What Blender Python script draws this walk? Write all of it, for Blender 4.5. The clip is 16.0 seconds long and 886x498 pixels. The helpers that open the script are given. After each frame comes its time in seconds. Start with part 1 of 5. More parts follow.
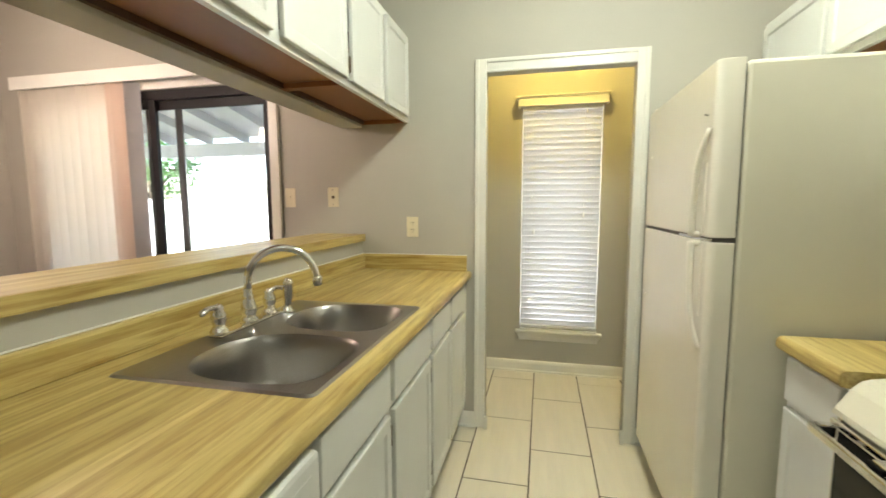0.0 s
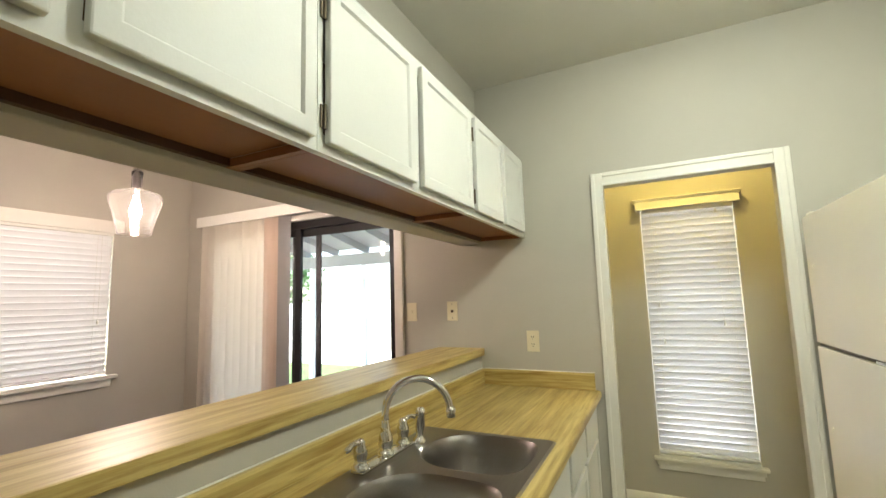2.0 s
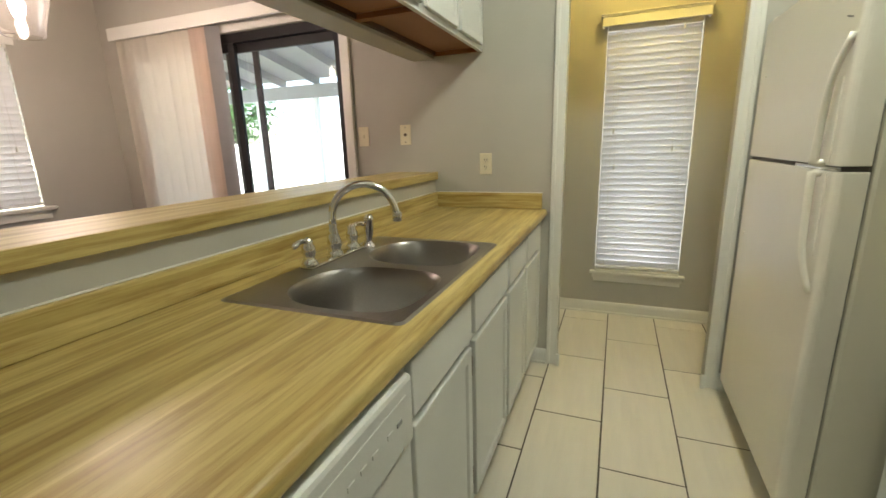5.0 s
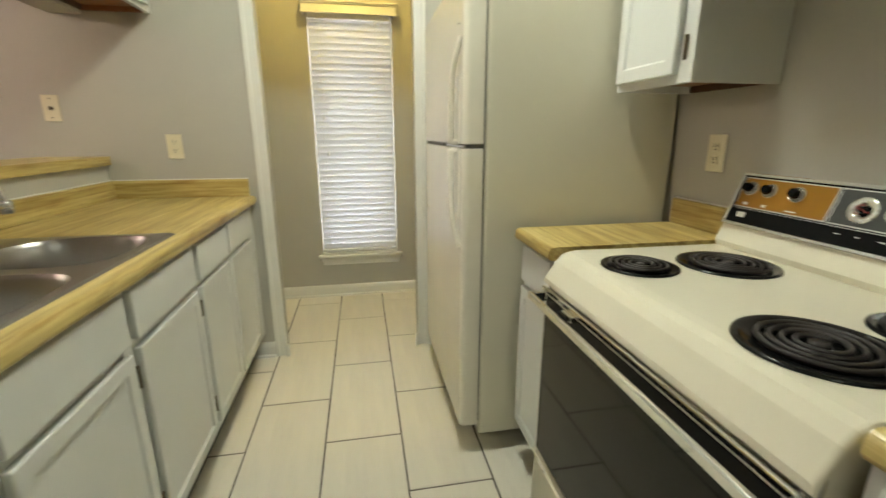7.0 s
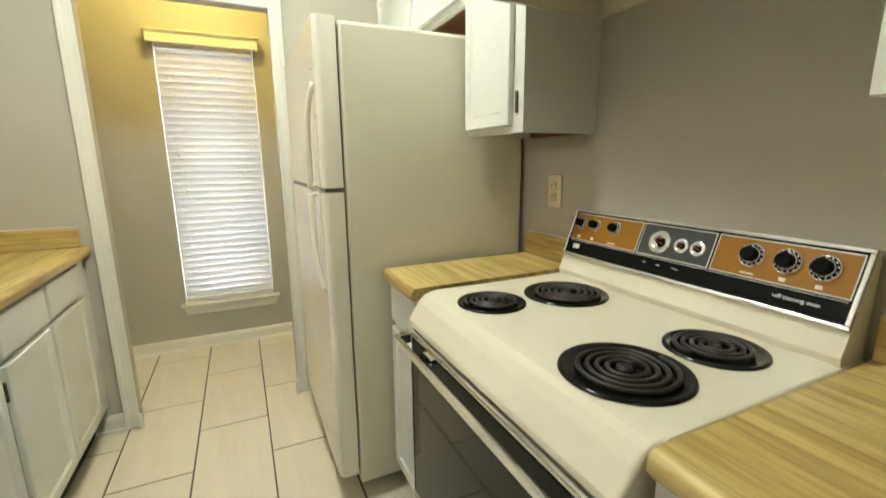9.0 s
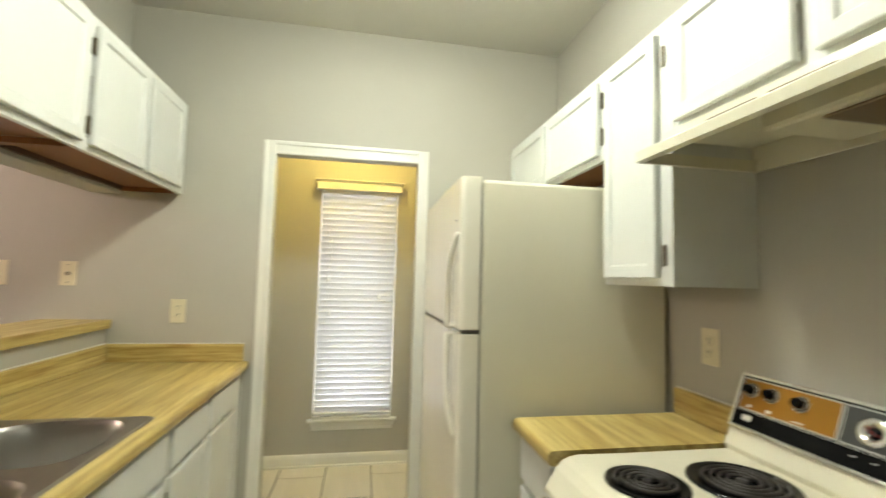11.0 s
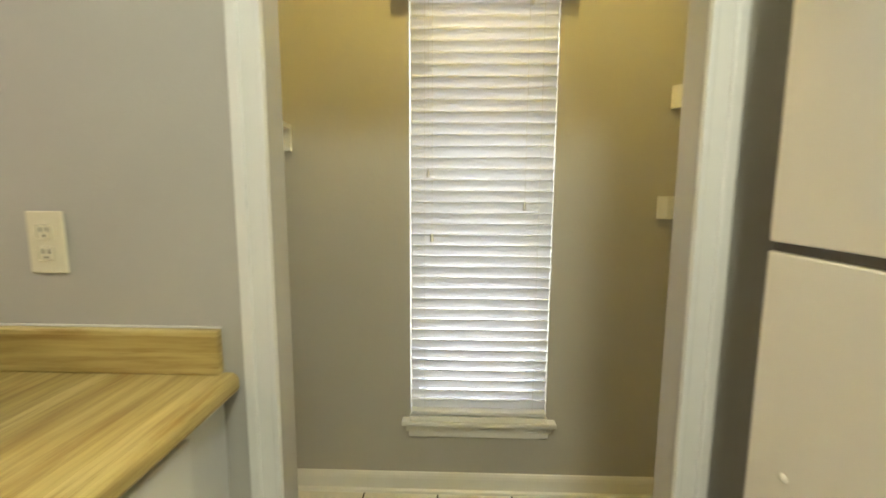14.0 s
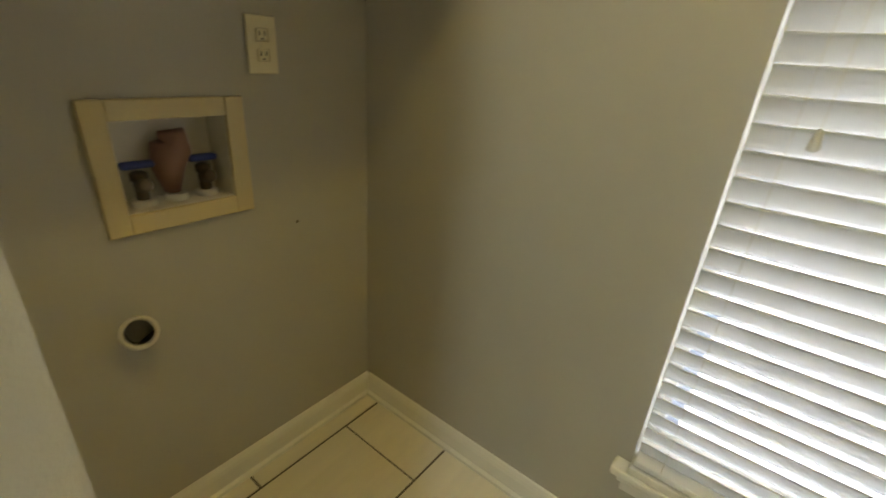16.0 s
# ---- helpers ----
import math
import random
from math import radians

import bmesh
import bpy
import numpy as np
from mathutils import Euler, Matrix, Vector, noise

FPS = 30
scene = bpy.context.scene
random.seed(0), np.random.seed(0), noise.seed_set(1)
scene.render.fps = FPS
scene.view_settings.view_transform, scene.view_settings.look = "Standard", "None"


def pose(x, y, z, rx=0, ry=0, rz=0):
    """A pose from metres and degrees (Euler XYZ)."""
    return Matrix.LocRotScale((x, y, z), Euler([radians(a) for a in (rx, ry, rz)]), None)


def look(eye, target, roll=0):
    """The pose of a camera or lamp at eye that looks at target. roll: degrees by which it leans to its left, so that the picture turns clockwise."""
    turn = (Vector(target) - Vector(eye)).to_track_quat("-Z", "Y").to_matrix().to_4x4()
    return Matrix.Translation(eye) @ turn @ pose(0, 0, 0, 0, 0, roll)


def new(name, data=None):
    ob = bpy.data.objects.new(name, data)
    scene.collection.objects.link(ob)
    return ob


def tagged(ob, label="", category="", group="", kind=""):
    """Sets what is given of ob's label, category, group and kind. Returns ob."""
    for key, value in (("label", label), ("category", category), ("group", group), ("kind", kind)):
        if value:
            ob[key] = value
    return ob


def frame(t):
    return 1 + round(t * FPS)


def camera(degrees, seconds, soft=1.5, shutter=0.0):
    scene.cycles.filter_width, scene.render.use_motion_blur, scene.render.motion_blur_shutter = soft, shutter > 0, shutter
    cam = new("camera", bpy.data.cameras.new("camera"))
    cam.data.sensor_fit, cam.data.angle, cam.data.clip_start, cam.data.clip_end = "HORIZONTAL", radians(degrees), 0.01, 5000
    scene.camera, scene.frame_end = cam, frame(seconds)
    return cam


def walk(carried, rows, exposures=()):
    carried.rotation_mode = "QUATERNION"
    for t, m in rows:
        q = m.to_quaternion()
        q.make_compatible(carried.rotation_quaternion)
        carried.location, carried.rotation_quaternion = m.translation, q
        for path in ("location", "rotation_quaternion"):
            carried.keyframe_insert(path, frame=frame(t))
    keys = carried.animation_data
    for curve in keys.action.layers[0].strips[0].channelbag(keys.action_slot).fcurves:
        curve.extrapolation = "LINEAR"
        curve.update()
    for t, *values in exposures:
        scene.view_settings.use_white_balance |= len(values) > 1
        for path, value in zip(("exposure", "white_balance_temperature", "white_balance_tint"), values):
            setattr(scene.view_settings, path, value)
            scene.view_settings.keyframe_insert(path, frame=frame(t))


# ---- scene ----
cam = camera(91.3, 16.0, shutter=0.4)
PATH = [
    (0, (0.222, 0.235, 1.295), (-0.222, 2.174, 1.086), -0.2),
    (0.5, (0.183, 0.212, 1.3), (-0.45, 2.096, 1.077), -0.2),
    (1, (0.158, 0.196, 1.295), (-0.617, 2.027, 1.078), -0.3),
    (1.5, (0.134, 0.201, 1.353), (-0.705, 2.016, 1.357), -0.8),
    (2, (0.136, 0.2, 1.408), (-0.735, 1.986, 1.639), -1.7),
    (2.5, (0.138, 0.194, 1.421), (-0.727, 1.986, 1.628), -1.7),
    (3, (0.143, 0.197, 1.383), (-0.713, 2.004, 1.421), -1.0),
    (3.5, (0.163, 0.212, 1.303), (-0.683, 2.017, 1.141), 0.2),
    (3.7, (0.149, 0.206, 1.307), (-0.68, 2.01, 1.063), -0.3),
    (5.8, (0.237, 0.264, 1.241), (-0.236, 2.141, 0.737), -1.0),
    (6, (0.258, 0.268, 1.236), (-0.086, 2.172, 0.728), -1.0),
    (6.5, (0.317, 0.279, 1.236), (0.328, 2.21, 0.714), -0.6),
    (7, (0.381, 0.262, 1.224), (0.734, 2.162, 0.708), 0.0),
    (7.5, (0.429, 0.243, 1.222), (1.052, 2.067, 0.687), 0.1),
    (8, (0.449, 0.227, 1.225), (1.235, 1.977, 0.659), 0.1),
    (8.5, (0.458, 0.224, 1.224), (1.292, 1.952, 0.659), -0.2),
    (8.7, (0.47, 0.233, 1.241), (1.303, 1.976, 0.726), -0.2),
    (10.8, (0.435, 0.261, 1.364), (0.947, 2.188, 1.519), 1.6),
    (11, (0.396, 0.264, 1.359), (0.75, 2.228, 1.493), 1.5),
    (11.5, (0.322, 0.287, 1.34), (0.376, 2.285, 1.394), 1.5),
    (12, (0.28, 0.372, 1.31), (0.277, 2.371, 1.252), 1.4),
    (12.5, (0.269, 0.616, 1.266), (0.212, 2.607, 1.094), 1.3),
    (13, (0.283, 1.007, 1.27), (0.126, 2.988, 1.041), 2.1),
    (13.5, (0.241, 1.445, 1.274), (0.203, 3.433, 1.056), 0.4),
    (14, (0.252, 1.852, 1.257), (0.192, 3.835, 0.999), 0.3),
    (14.5, (0.297, 2.208, 1.261), (-0.037, 4.137, 0.852), 1.3),
    (15, (0.19, 2.508, 1.216), (-0.255, 4.399, 0.741), 1.8),
    (15.5, (0.137, 2.641, 1.189), (-0.631, 4.345, 0.478), 3.5),
    (16, (0.132, 2.682, 1.159), (-0.967, 4.141, 0.345), 4.2),
]
STOPS = ((0.0, 2.63), (0.5, 2.62), (1.0, 2.61), (2.0, 2.45), (3.0, 2.15), (3.7, 2.05), (5.8, 2.31), (6.5, 2.37), (7.5, 2.5), (8.7, 2.66),
         (10.8, 2.65), (11.5, 2.58), (12.5, 2.48), (13.0, 2.5), (13.5, 2.42), (14.0, 2.42), (14.5, 2.24), (15.0, 2.13), (16.0, 2.14))
walk(cam, [(t, look(eye, target, roll)) for t, eye, target, roll in PATH], STOPS)

# ---- plan, in metres: x across the kitchen, y towards the pantry, z up ----
WALL_Y = 2.63          # kitchen face of the wall with the pantry opening
PANTRY_Y0 = 2.697      # pantry face of the same wall
PATIO_Y = 2.732        # outer face of the dining room wall
PANTRY_Y1 = 3.545      # pantry wall with the window
PANTRY_X0, PANTRY_X1 = -0.823, 1.36
RIGHT_X = 1.49         # wall behind the range
BACK_Y = -1.6
DINING_X = -3.545      # far dining wall
CEIL = 2.705
COUNTER = 0.915

# ---- world and lights ----
world = bpy.data.worlds.new("world")
scene.world = world
world.use_nodes = True
wn = world.node_tree.nodes
sky = wn.new("ShaderNodeTexSky")
sky.sky_type = 'NISHITA'
sky.sun_disc = False
sky.sun_elevation = radians(52)
sky.sun_rotation = radians(200)
wn["Background"].inputs["Strength"].default_value = 0.15
world.node_tree.links.new(sky.outputs[0], wn["Background"].inputs["Color"])


def lamp(name, kind, m, watts, colour, size=0.1, size_y=None):
    data = bpy.data.lights.new(name, kind)
    data.energy, data.color = watts, colour
    if kind == 'AREA':
        data.size = size
        data.shape = 'RECTANGLE' if size_y else 'DISK'
        if size_y:
            data.size_y = size_y
    elif kind == 'SUN':
        data.angle = radians(0.6)
    else:
        data.shadow_soft_size = size
    ob = new(name, data)
    ob.matrix_world = m
    return ob


lamp("sun", 'SUN', look((0, 0, 20), (3.5, 9.6, 4.0)), 5.0, (1.0, 0.96, 0.90))
lamp("kitchen_light", 'POINT', pose(0.48, 1.45, 2.58), 6.3, (0.95, 1.0, 0.88), 0.12)
lamp("kitchen_downlight", 'AREA', pose(0.48, 1.45, 2.645), 2.7, (0.95, 1.0, 0.88), 0.34)
# unseen lamp added behind the camera as fill
lamp("rear_fill_light", 'POINT', pose(0.52, -0.70, 2.58), 1.5, (0.95, 1.0, 0.87), 0.18)
lamp("pantry_light", 'POINT', pose(0.34, 2.99, CEIL - 0.12), 4.9, (1.0, 0.76, 0.22), 0.04)
lamp("dining_light", 'POINT', pose(-2.335, 1.525, 1.925), 1.6, (1.0, 0.62, 0.70), 0.03)
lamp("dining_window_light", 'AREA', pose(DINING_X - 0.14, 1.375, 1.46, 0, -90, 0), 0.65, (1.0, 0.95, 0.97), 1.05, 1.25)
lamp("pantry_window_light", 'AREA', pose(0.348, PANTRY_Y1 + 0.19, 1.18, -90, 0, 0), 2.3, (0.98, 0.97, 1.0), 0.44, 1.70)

# ---- materials ----


def material(name):
    m = bpy.data.materials.new(name)
    m.use_nodes = True
    nt = m.node_tree
    return m, nt, nt.nodes["Principled BSDF"]


def coords(nt, stretch=(1, 1, 1)):
    tc = nt.nodes.new("ShaderNodeTexCoord")
    mp = nt.nodes.new("ShaderNodeMapping")
    mp.inputs["Scale"].default_value = stretch
    nt.links.new(tc.outputs["Object"], mp.inputs["Vector"])
    return mp.outputs["Vector"]


def noise_tex(nt, vec, scale, detail=4.0, rough=0.55):
    n = nt.nodes.new("ShaderNodeTexNoise")
    n.inputs["Scale"].default_value = scale
    n.inputs["Detail"].default_value = detail
    n.inputs["Roughness"].default_value = rough
    nt.links.new(vec, n.inputs["Vector"])
    return n.outputs["Fac"]


def ramp(nt, fac, stops):
    r = nt.nodes.new("ShaderNodeValToRGB")
    e = r.color_ramp.elements
    while len(e) < len(stops):
        e.new(0.5)
    for el, (p, c) in zip(e, stops):
        el.position, el.color = p, (*c, 1)
    nt.links.new(fac, r.inputs["Fac"])
    return r.outputs["Color"]


def mix(nt, a, b, fac, mode='MIX'):
    x = nt.nodes.new("ShaderNodeMix")
    x.data_type, x.blend_type = 'RGBA', mode
    for sock, v in ((x.inputs[0], fac), (x.inputs[6], a), (x.inputs[7], b)):
        if isinstance(v, (int, float)):
            sock.default_value = v
        elif isinstance(v, tuple):
            sock.default_value = (*v, 1)
        else:
            nt.links.new(v, sock)
    return x.outputs[2]


def maths(nt, op, a, b):
    x = nt.nodes.new("ShaderNodeMath")
    x.operation = op
    for sock, v in zip(x.inputs, (a, b)):
        if isinstance(v, (int, float)):
            sock.default_value = v
        else:
            nt.links.new(v, sock)
    return x.outputs[0]


def bump(nt, bsdf, height, strength, distance=0.002):
    b = nt.nodes.new("ShaderNodeBump")
    b.inputs["Strength"].default_value = strength
    b.inputs["Distance"].default_value = distance
    nt.links.new(height, b.inputs["Height"])
    nt.links.new(b.outputs[0], bsdf.inputs["Normal"])


def surface(name, col, rough=0.5, metal=0.0, var=0.08, big=2.5, fine=90.0, relief=0.1, stretch=(1, 1, 1), each=0.0):
    """Paint, plastic, metal: a broad and a fine variation of one colour, with fine relief."""
    m, nt, bsdf = material(name)
    vec = coords(nt, stretch)
    a, b = noise_tex(nt, vec, big, 5), noise_tex(nt, vec, fine, 3)
    dark = tuple(c * (1 - var) for c in col)
    light = tuple(min(1, c * (1 + var)) for c in col)
    c = ramp(nt, a, [(0.3, dark), (0.7, light)])
    c = mix(nt, c, tuple(x * (1 - var) for x in col), maths(nt, 'MULTIPLY', b, 0.35))
    if each:
        info = nt.nodes.new("ShaderNodeObjectInfo")
        c = mix(nt, c, tuple(x * 0.75 for x in col), maths(nt, 'MULTIPLY', info.outputs["Random"], each))
    nt.links.new(c, bsdf.inputs["Base Color"])
    bsdf.inputs["Roughness"].default_value = rough
    r = maths(nt, 'ADD', rough - 0.06, maths(nt, 'MULTIPLY', a, 0.12))
    nt.links.new(r, bsdf.inputs["Roughness"])
    bsdf.inputs["Metallic"].default_value = metal
    if relief:
        bump(nt, bsdf, b, relief)
    return m


def wall_paint(name, col):
    """Rolled wall paint over lightly textured drywall."""
    m, nt, bsdf = material(name)
    vec = coords(nt)
    a, b, d = noise_tex(nt, vec, 1.3, 4), noise_tex(nt, vec, 55, 4, 0.6), noise_tex(nt, vec, 260, 2)
    c = ramp(nt, a, [(0.3, tuple(x * 0.95 for x in col)), (0.7, tuple(x * 1.04 for x in col))])
    c = mix(nt, c, tuple(x * 0.9 for x in col), maths(nt, 'MULTIPLY', d, 0.2))
    nt.links.new(c, bsdf.inputs["Base Color"])
    bsdf.inputs["Roughness"].default_value = 0.62
    bump(nt, bsdf, maths(nt, 'ADD', b, maths(nt, 'MULTIPLY', d, 0.4)), 0.28, 0.0025)
    return m


def laminate(name, axis):
    """Butcher-block laminate: staves along one axis, with a fine straight grain."""
    m, nt, bsdf = material(name)
    turn = {"y": (0, 0, radians(90)), "x": (0, 0, 0), "xz": (radians(90), 0, 0), "yz": (radians(90), 0, radians(90))}[axis]
    tc = nt.nodes.new("ShaderNodeTexCoord")
    mp = nt.nodes.new("ShaderNodeMapping")
    mp.vector_type = 'TEXTURE'
    mp.inputs["Rotation"].default_value = turn
    nt.links.new(tc.outputs["Object"], mp.inputs["Vector"])
    vec = mp.outputs["Vector"]
    br = nt.nodes.new("ShaderNodeTexBrick")
    br.inputs["Scale"].default_value = 1.0
    br.inputs["Brick Width"].default_value = 4.5
    br.inputs["Row Height"].default_value = 0.030
    br.inputs["Mortar Size"].default_value = 0.0005
    br.inputs["Mortar Smooth"].default_value = 1.0
    br.inputs["Bias"].default_value = 0.0
    br.offset, br.offset_frequency = 0.37, 2
    br.inputs["Color1"].default_value = (0.43, 0.322, 0.104, 1)
    br.inputs["Color2"].default_value = (0.58, 0.468, 0.190, 1)
    br.inputs["Mortar"].default_value = (0.42, 0.29, 0.085, 1)
    nt.links.new(vec, br.inputs["Vector"])
    st = nt.nodes.new("ShaderNodeMapping")
    st.inputs["Scale"].default_value = (5.0, 85, 85)
    nt.links.new(vec, st.inputs["Vector"])
    grain = noise_tex(nt, st.outputs[0], 1.0, 6, 0.65)
    st2 = nt.nodes.new("ShaderNodeMapping")
    st2.inputs["Scale"].default_value = (3.6, 40, 40)
    nt.links.new(vec, st2.inputs["Vector"])
    broad = noise_tex(nt, st2.outputs[0], 1.0, 3, 0.5)
    g = ramp(nt, grain, [(0.33, (0.66, 0.56, 0.40)), (0.50, (0.98, 0.96, 0.91)), (0.66, (1.14, 1.14, 1.16))])
    g2 = ramp(nt, broad, [(0.34, (0.76, 0.66, 0.50)), (0.47, (0.96, 0.93, 0.88)), (0.62, (1.08, 1.09, 1.10))])
    c = mix(nt, mix(nt, br.outputs["Color"], g, 0.85, 'MULTIPLY'), g2, 0.8, 'MULTIPLY')
    nt.links.new(c, bsdf.inputs["Base Color"])
    r = maths(nt, 'ADD', 0.31, maths(nt, 'MULTIPLY', grain, 0.16))
    nt.links.new(r, bsdf.inputs["Roughness"])
    bump(nt, bsdf, grain, 0.06, 0.001)
    return m


def clear_glass(name, tint=(1, 1, 1), rough=0.0):
    m, nt, bsdf = material(name)
    bsdf.inputs["Base Color"].default_value = (*tint, 1)
    bsdf.inputs["Roughness"].default_value = rough
    bsdf.inputs["IOR"].default_value = 1.45
    bsdf.inputs["Transmission Weight"].default_value = 1.0
    return m


def translucent(name, col, through_amount, rough=0.45, tint=None):
    """Thin white slats and vanes that daylight shines through."""
    m, nt, bsdf = material(name)
    vec = coords(nt)
    a = noise_tex(nt, vec, 6, 3)
    c = ramp(nt, a, [(0.3, tuple(x * 0.96 for x in col)), (0.7, col)])
    nt.links.new(c, bsdf.inputs["Base Color"])
    bsdf.inputs["Roughness"].default_value = rough
    tr = nt.nodes.new("ShaderNodeBsdfTranslucent")
    tr.inputs["Color"].default_value = (*(tint or col), 1)
    mx = nt.nodes.new("ShaderNodeMixShader")
    mx.inputs[0].default_value = through_amount
    out = nt.nodes["Material Output"]
    nt.links.new(bsdf.outputs[0], mx.inputs[1])
    nt.links.new(tr.outputs[0], mx.inputs[2])
    nt.links.new(mx.outputs[0], out.inputs["Surface"])
    return m


def brushed(name, col, rough):
    """Satin metal: even gloss, a very fine drawn grain in the colour alone."""
    m, nt, bsdf = material(name)
    g = noise_tex(nt, coords(nt, (400, 12, 400)), 1.0, 3)
    c = ramp(nt, g, [(0.3, tuple(x * 0.93 for x in col)), (0.7, tuple(x * 1.06 for x in col))])
    nt.links.new(c, bsdf.inputs["Base Color"])
    bsdf.inputs["Roughness"].default_value = rough
    bsdf.inputs["Metallic"].default_value = 1.0
    return m


def glow(name, col, strength):
    m, nt, bsdf = material(name)
    bsdf.inputs["Base Color"].default_value = (*col, 1)
    bsdf.inputs["Emission Color"].default_value = (*col, 1)
    bsdf.inputs["Emission Strength"].default_value = strength
    return m


WALL = wall_paint("greige_wall_paint", (0.450, 0.428, 0.366))
CEILING = wall_paint("ceiling_paint", (0.57, 0.55, 0.485))
TRIM = surface("white_trim_paint", (0.75, 0.735, 0.67), 0.35, var=0.04, relief=0.05)
CABINET = surface("white_cabinet_paint", (0.65, 0.65, 0.612), 0.50, var=0.04, big=3, fine=140, relief=0.12)
PLYWOOD = surface("brown_plywood", (0.27, 0.115, 0.040), 0.55, var=0.22, big=4, fine=60, relief=0.1, stretch=(1, 0.25, 1))
# dark brown for the shadow band at the back of the cabinet undersides
SHADOW_RAIL = surface("shadow_dark_rail", (0.09, 0.042, 0.018), 0.5, var=0.2, stretch=(1, 0.2, 1))
BLOCK_Y = laminate("butcher_block_laminate_lengthwise", "y")
BLOCK_X = laminate("butcher_block_laminate_crosswise", "xz")
BLOCK_YZ = laminate("butcher_block_laminate_edge", "yz")
TILE = surface("cream_floor_tile", (0.73, 0.68, 0.57), 0.30, var=0.08, big=5, fine=70, relief=0.05, stretch=(3.0, 0.35, 1), each=0.18)
GROUT = surface("dark_grout", (0.12, 0.10, 0.08), 0.85, var=0.2, fine=200, relief=0.3)
CARPET = surface("beige_carpet", (0.42, 0.35, 0.29), 0.95, var=0.15, fine=300, relief=0.5)
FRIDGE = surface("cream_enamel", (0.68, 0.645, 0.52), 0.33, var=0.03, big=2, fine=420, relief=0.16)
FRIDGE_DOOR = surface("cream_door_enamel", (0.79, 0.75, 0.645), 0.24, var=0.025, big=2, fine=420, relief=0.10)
GASKET = surface("grey_gasket", (0.12, 0.11, 0.09), 0.6)
ENAMEL = surface("almond_range_enamel", (0.70, 0.66, 0.525), 0.16, var=0.03, relief=0.02)
CHROME = surface("polished_chrome", (0.84, 0.84, 0.84), 0.09, 1.0, var=0.04, relief=0)
STEEL = brushed("brushed_steel", (0.325, 0.305, 0.288), 0.30)
BLACK = surface("black_enamel", (0.008, 0.008, 0.008), 0.10, var=0.2, relief=0)
BLACK.node_tree.nodes["Principled BSDF"].inputs["Specular IOR Level"].default_value = 0.28
CHROME_TRIM = surface("bright_trim_metal", (0.80, 0.80, 0.80), 0.24, 1.0, var=0.05, relief=0)
COIL = surface("burner_coil", (0.038, 0.033, 0.030), 0.5, 0.3, var=0.2, relief=0.1)
SOOT = surface("black_plastic", (0.006, 0.006, 0.006), 0.25, var=0.2)
SOOT.node_tree.nodes["Principled BSDF"].inputs["Specular IOR Level"].default_value = 0.12
OVENGLASS = surface("black_oven_glass", (0.006, 0.005, 0.004), 0.06, var=0.1, relief=0.0)
OVENGLASS.node_tree.nodes["Principled BSDF"].inputs["Specular IOR Level"].default_value = 0.22
AMBER = surface("amber_panel", (0.31, 0.140, 0.010), 0.30, 0.15, var=0.06, relief=0.03)
WHITEINK = surface("white_printing", (0.78, 0.78, 0.75), 0.5, var=0.03, relief=0)
RED = surface("red_pointer", (0.28, 0.03, 0.02), 0.4)
IVORY = surface("ivory_plastic", (0.72, 0.66, 0.47), 0.32, var=0.03, relief=0.02)
# near-black that stands for the shade inside slots, toe kicks and the pipe bore
DARK_RECESS = surface("dark_recess_shade", (0.03, 0.025, 0.02), 0.7)
HINGE = surface("aged_hinge_metal", (0.14, 0.11, 0.07), 0.42, 0.8, var=0.25)
HOODPAINT = surface("almond_hood_enamel", (0.70, 0.665, 0.525), 0.3, var=0.03, relief=0.02)
FILTER = surface("greasy_metal_filter", (0.20, 0.15, 0.10), 0.45, 0.6, var=0.25, fine=300, relief=0.5)
SLAT = translucent("white_blind_slat", (0.86, 0.86, 0.86), 0.16)
VANE = translucent("pale_vertical_vane", (0.88, 0.835, 0.76), 0.55, 0.6, (0.95, 0.91, 0.83))
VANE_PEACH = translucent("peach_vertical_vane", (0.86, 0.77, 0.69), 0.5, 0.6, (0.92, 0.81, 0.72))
# grey copy of the vane: shade at the stack's end, put into the colour
VANE_SHADED = translucent("shaded_vertical_vane", (0.60, 0.60, 0.60), 0.12, 0.6)
WORN_PRINT = surface("worn_grey_print", (0.30, 0.30, 0.29), 0.5, var=0.2)
CORD = surface("white_cord", (0.75, 0.73, 0.66), 0.8)
GLASS = clear_glass("window_glass")
SHADEGLASS = clear_glass("clear_lamp_glass", (0.98, 0.97, 0.95))
nt = SHADEGLASS.node_tree
film = nt.nodes.new("ShaderNodeBsdfTranslucent")
film.inputs["Color"].default_value = (0.9, 0.88, 0.86, 1)
mx = nt.nodes.new("ShaderNodeMixShader")
mx.inputs[0].default_value = 0.004
nt.links.new(nt.nodes["Principled BSDF"].outputs[0], mx.inputs[1])
nt.links.new(film.outputs[0], mx.inputs[2])
nt.links.new(mx.outputs[0], nt.nodes["Material Output"].inputs["Surface"])
BRONZE = surface("dark_bronze_aluminium", (0.012, 0.010, 0.010), 0.5, 0.0, var=0.15)
BRONZE.node_tree.nodes["Principled BSDF"].inputs["Specular IOR Level"].default_value = 0.25
BULB = glow("bulb_glow", (1.0, 0.82, 0.66), 45)
PVC = surface("white_pvc_pipe", (0.74, 0.70, 0.60), 0.4)
COPPER = surface("copper_stub", (0.30, 0.17, 0.13), 0.5, 0.3, var=0.2)
BLUE = surface("blue_valve_handle", (0.02, 0.04, 0.22), 0.45)
CONCRETE = surface("patio_concrete", (0.55, 0.53, 0.50), 0.85, var=0.1, relief=0.3)
GRASS = surface("lawn", (0.07, 0.12, 0.035), 0.95, var=0.3, fine=40, relief=0.5)
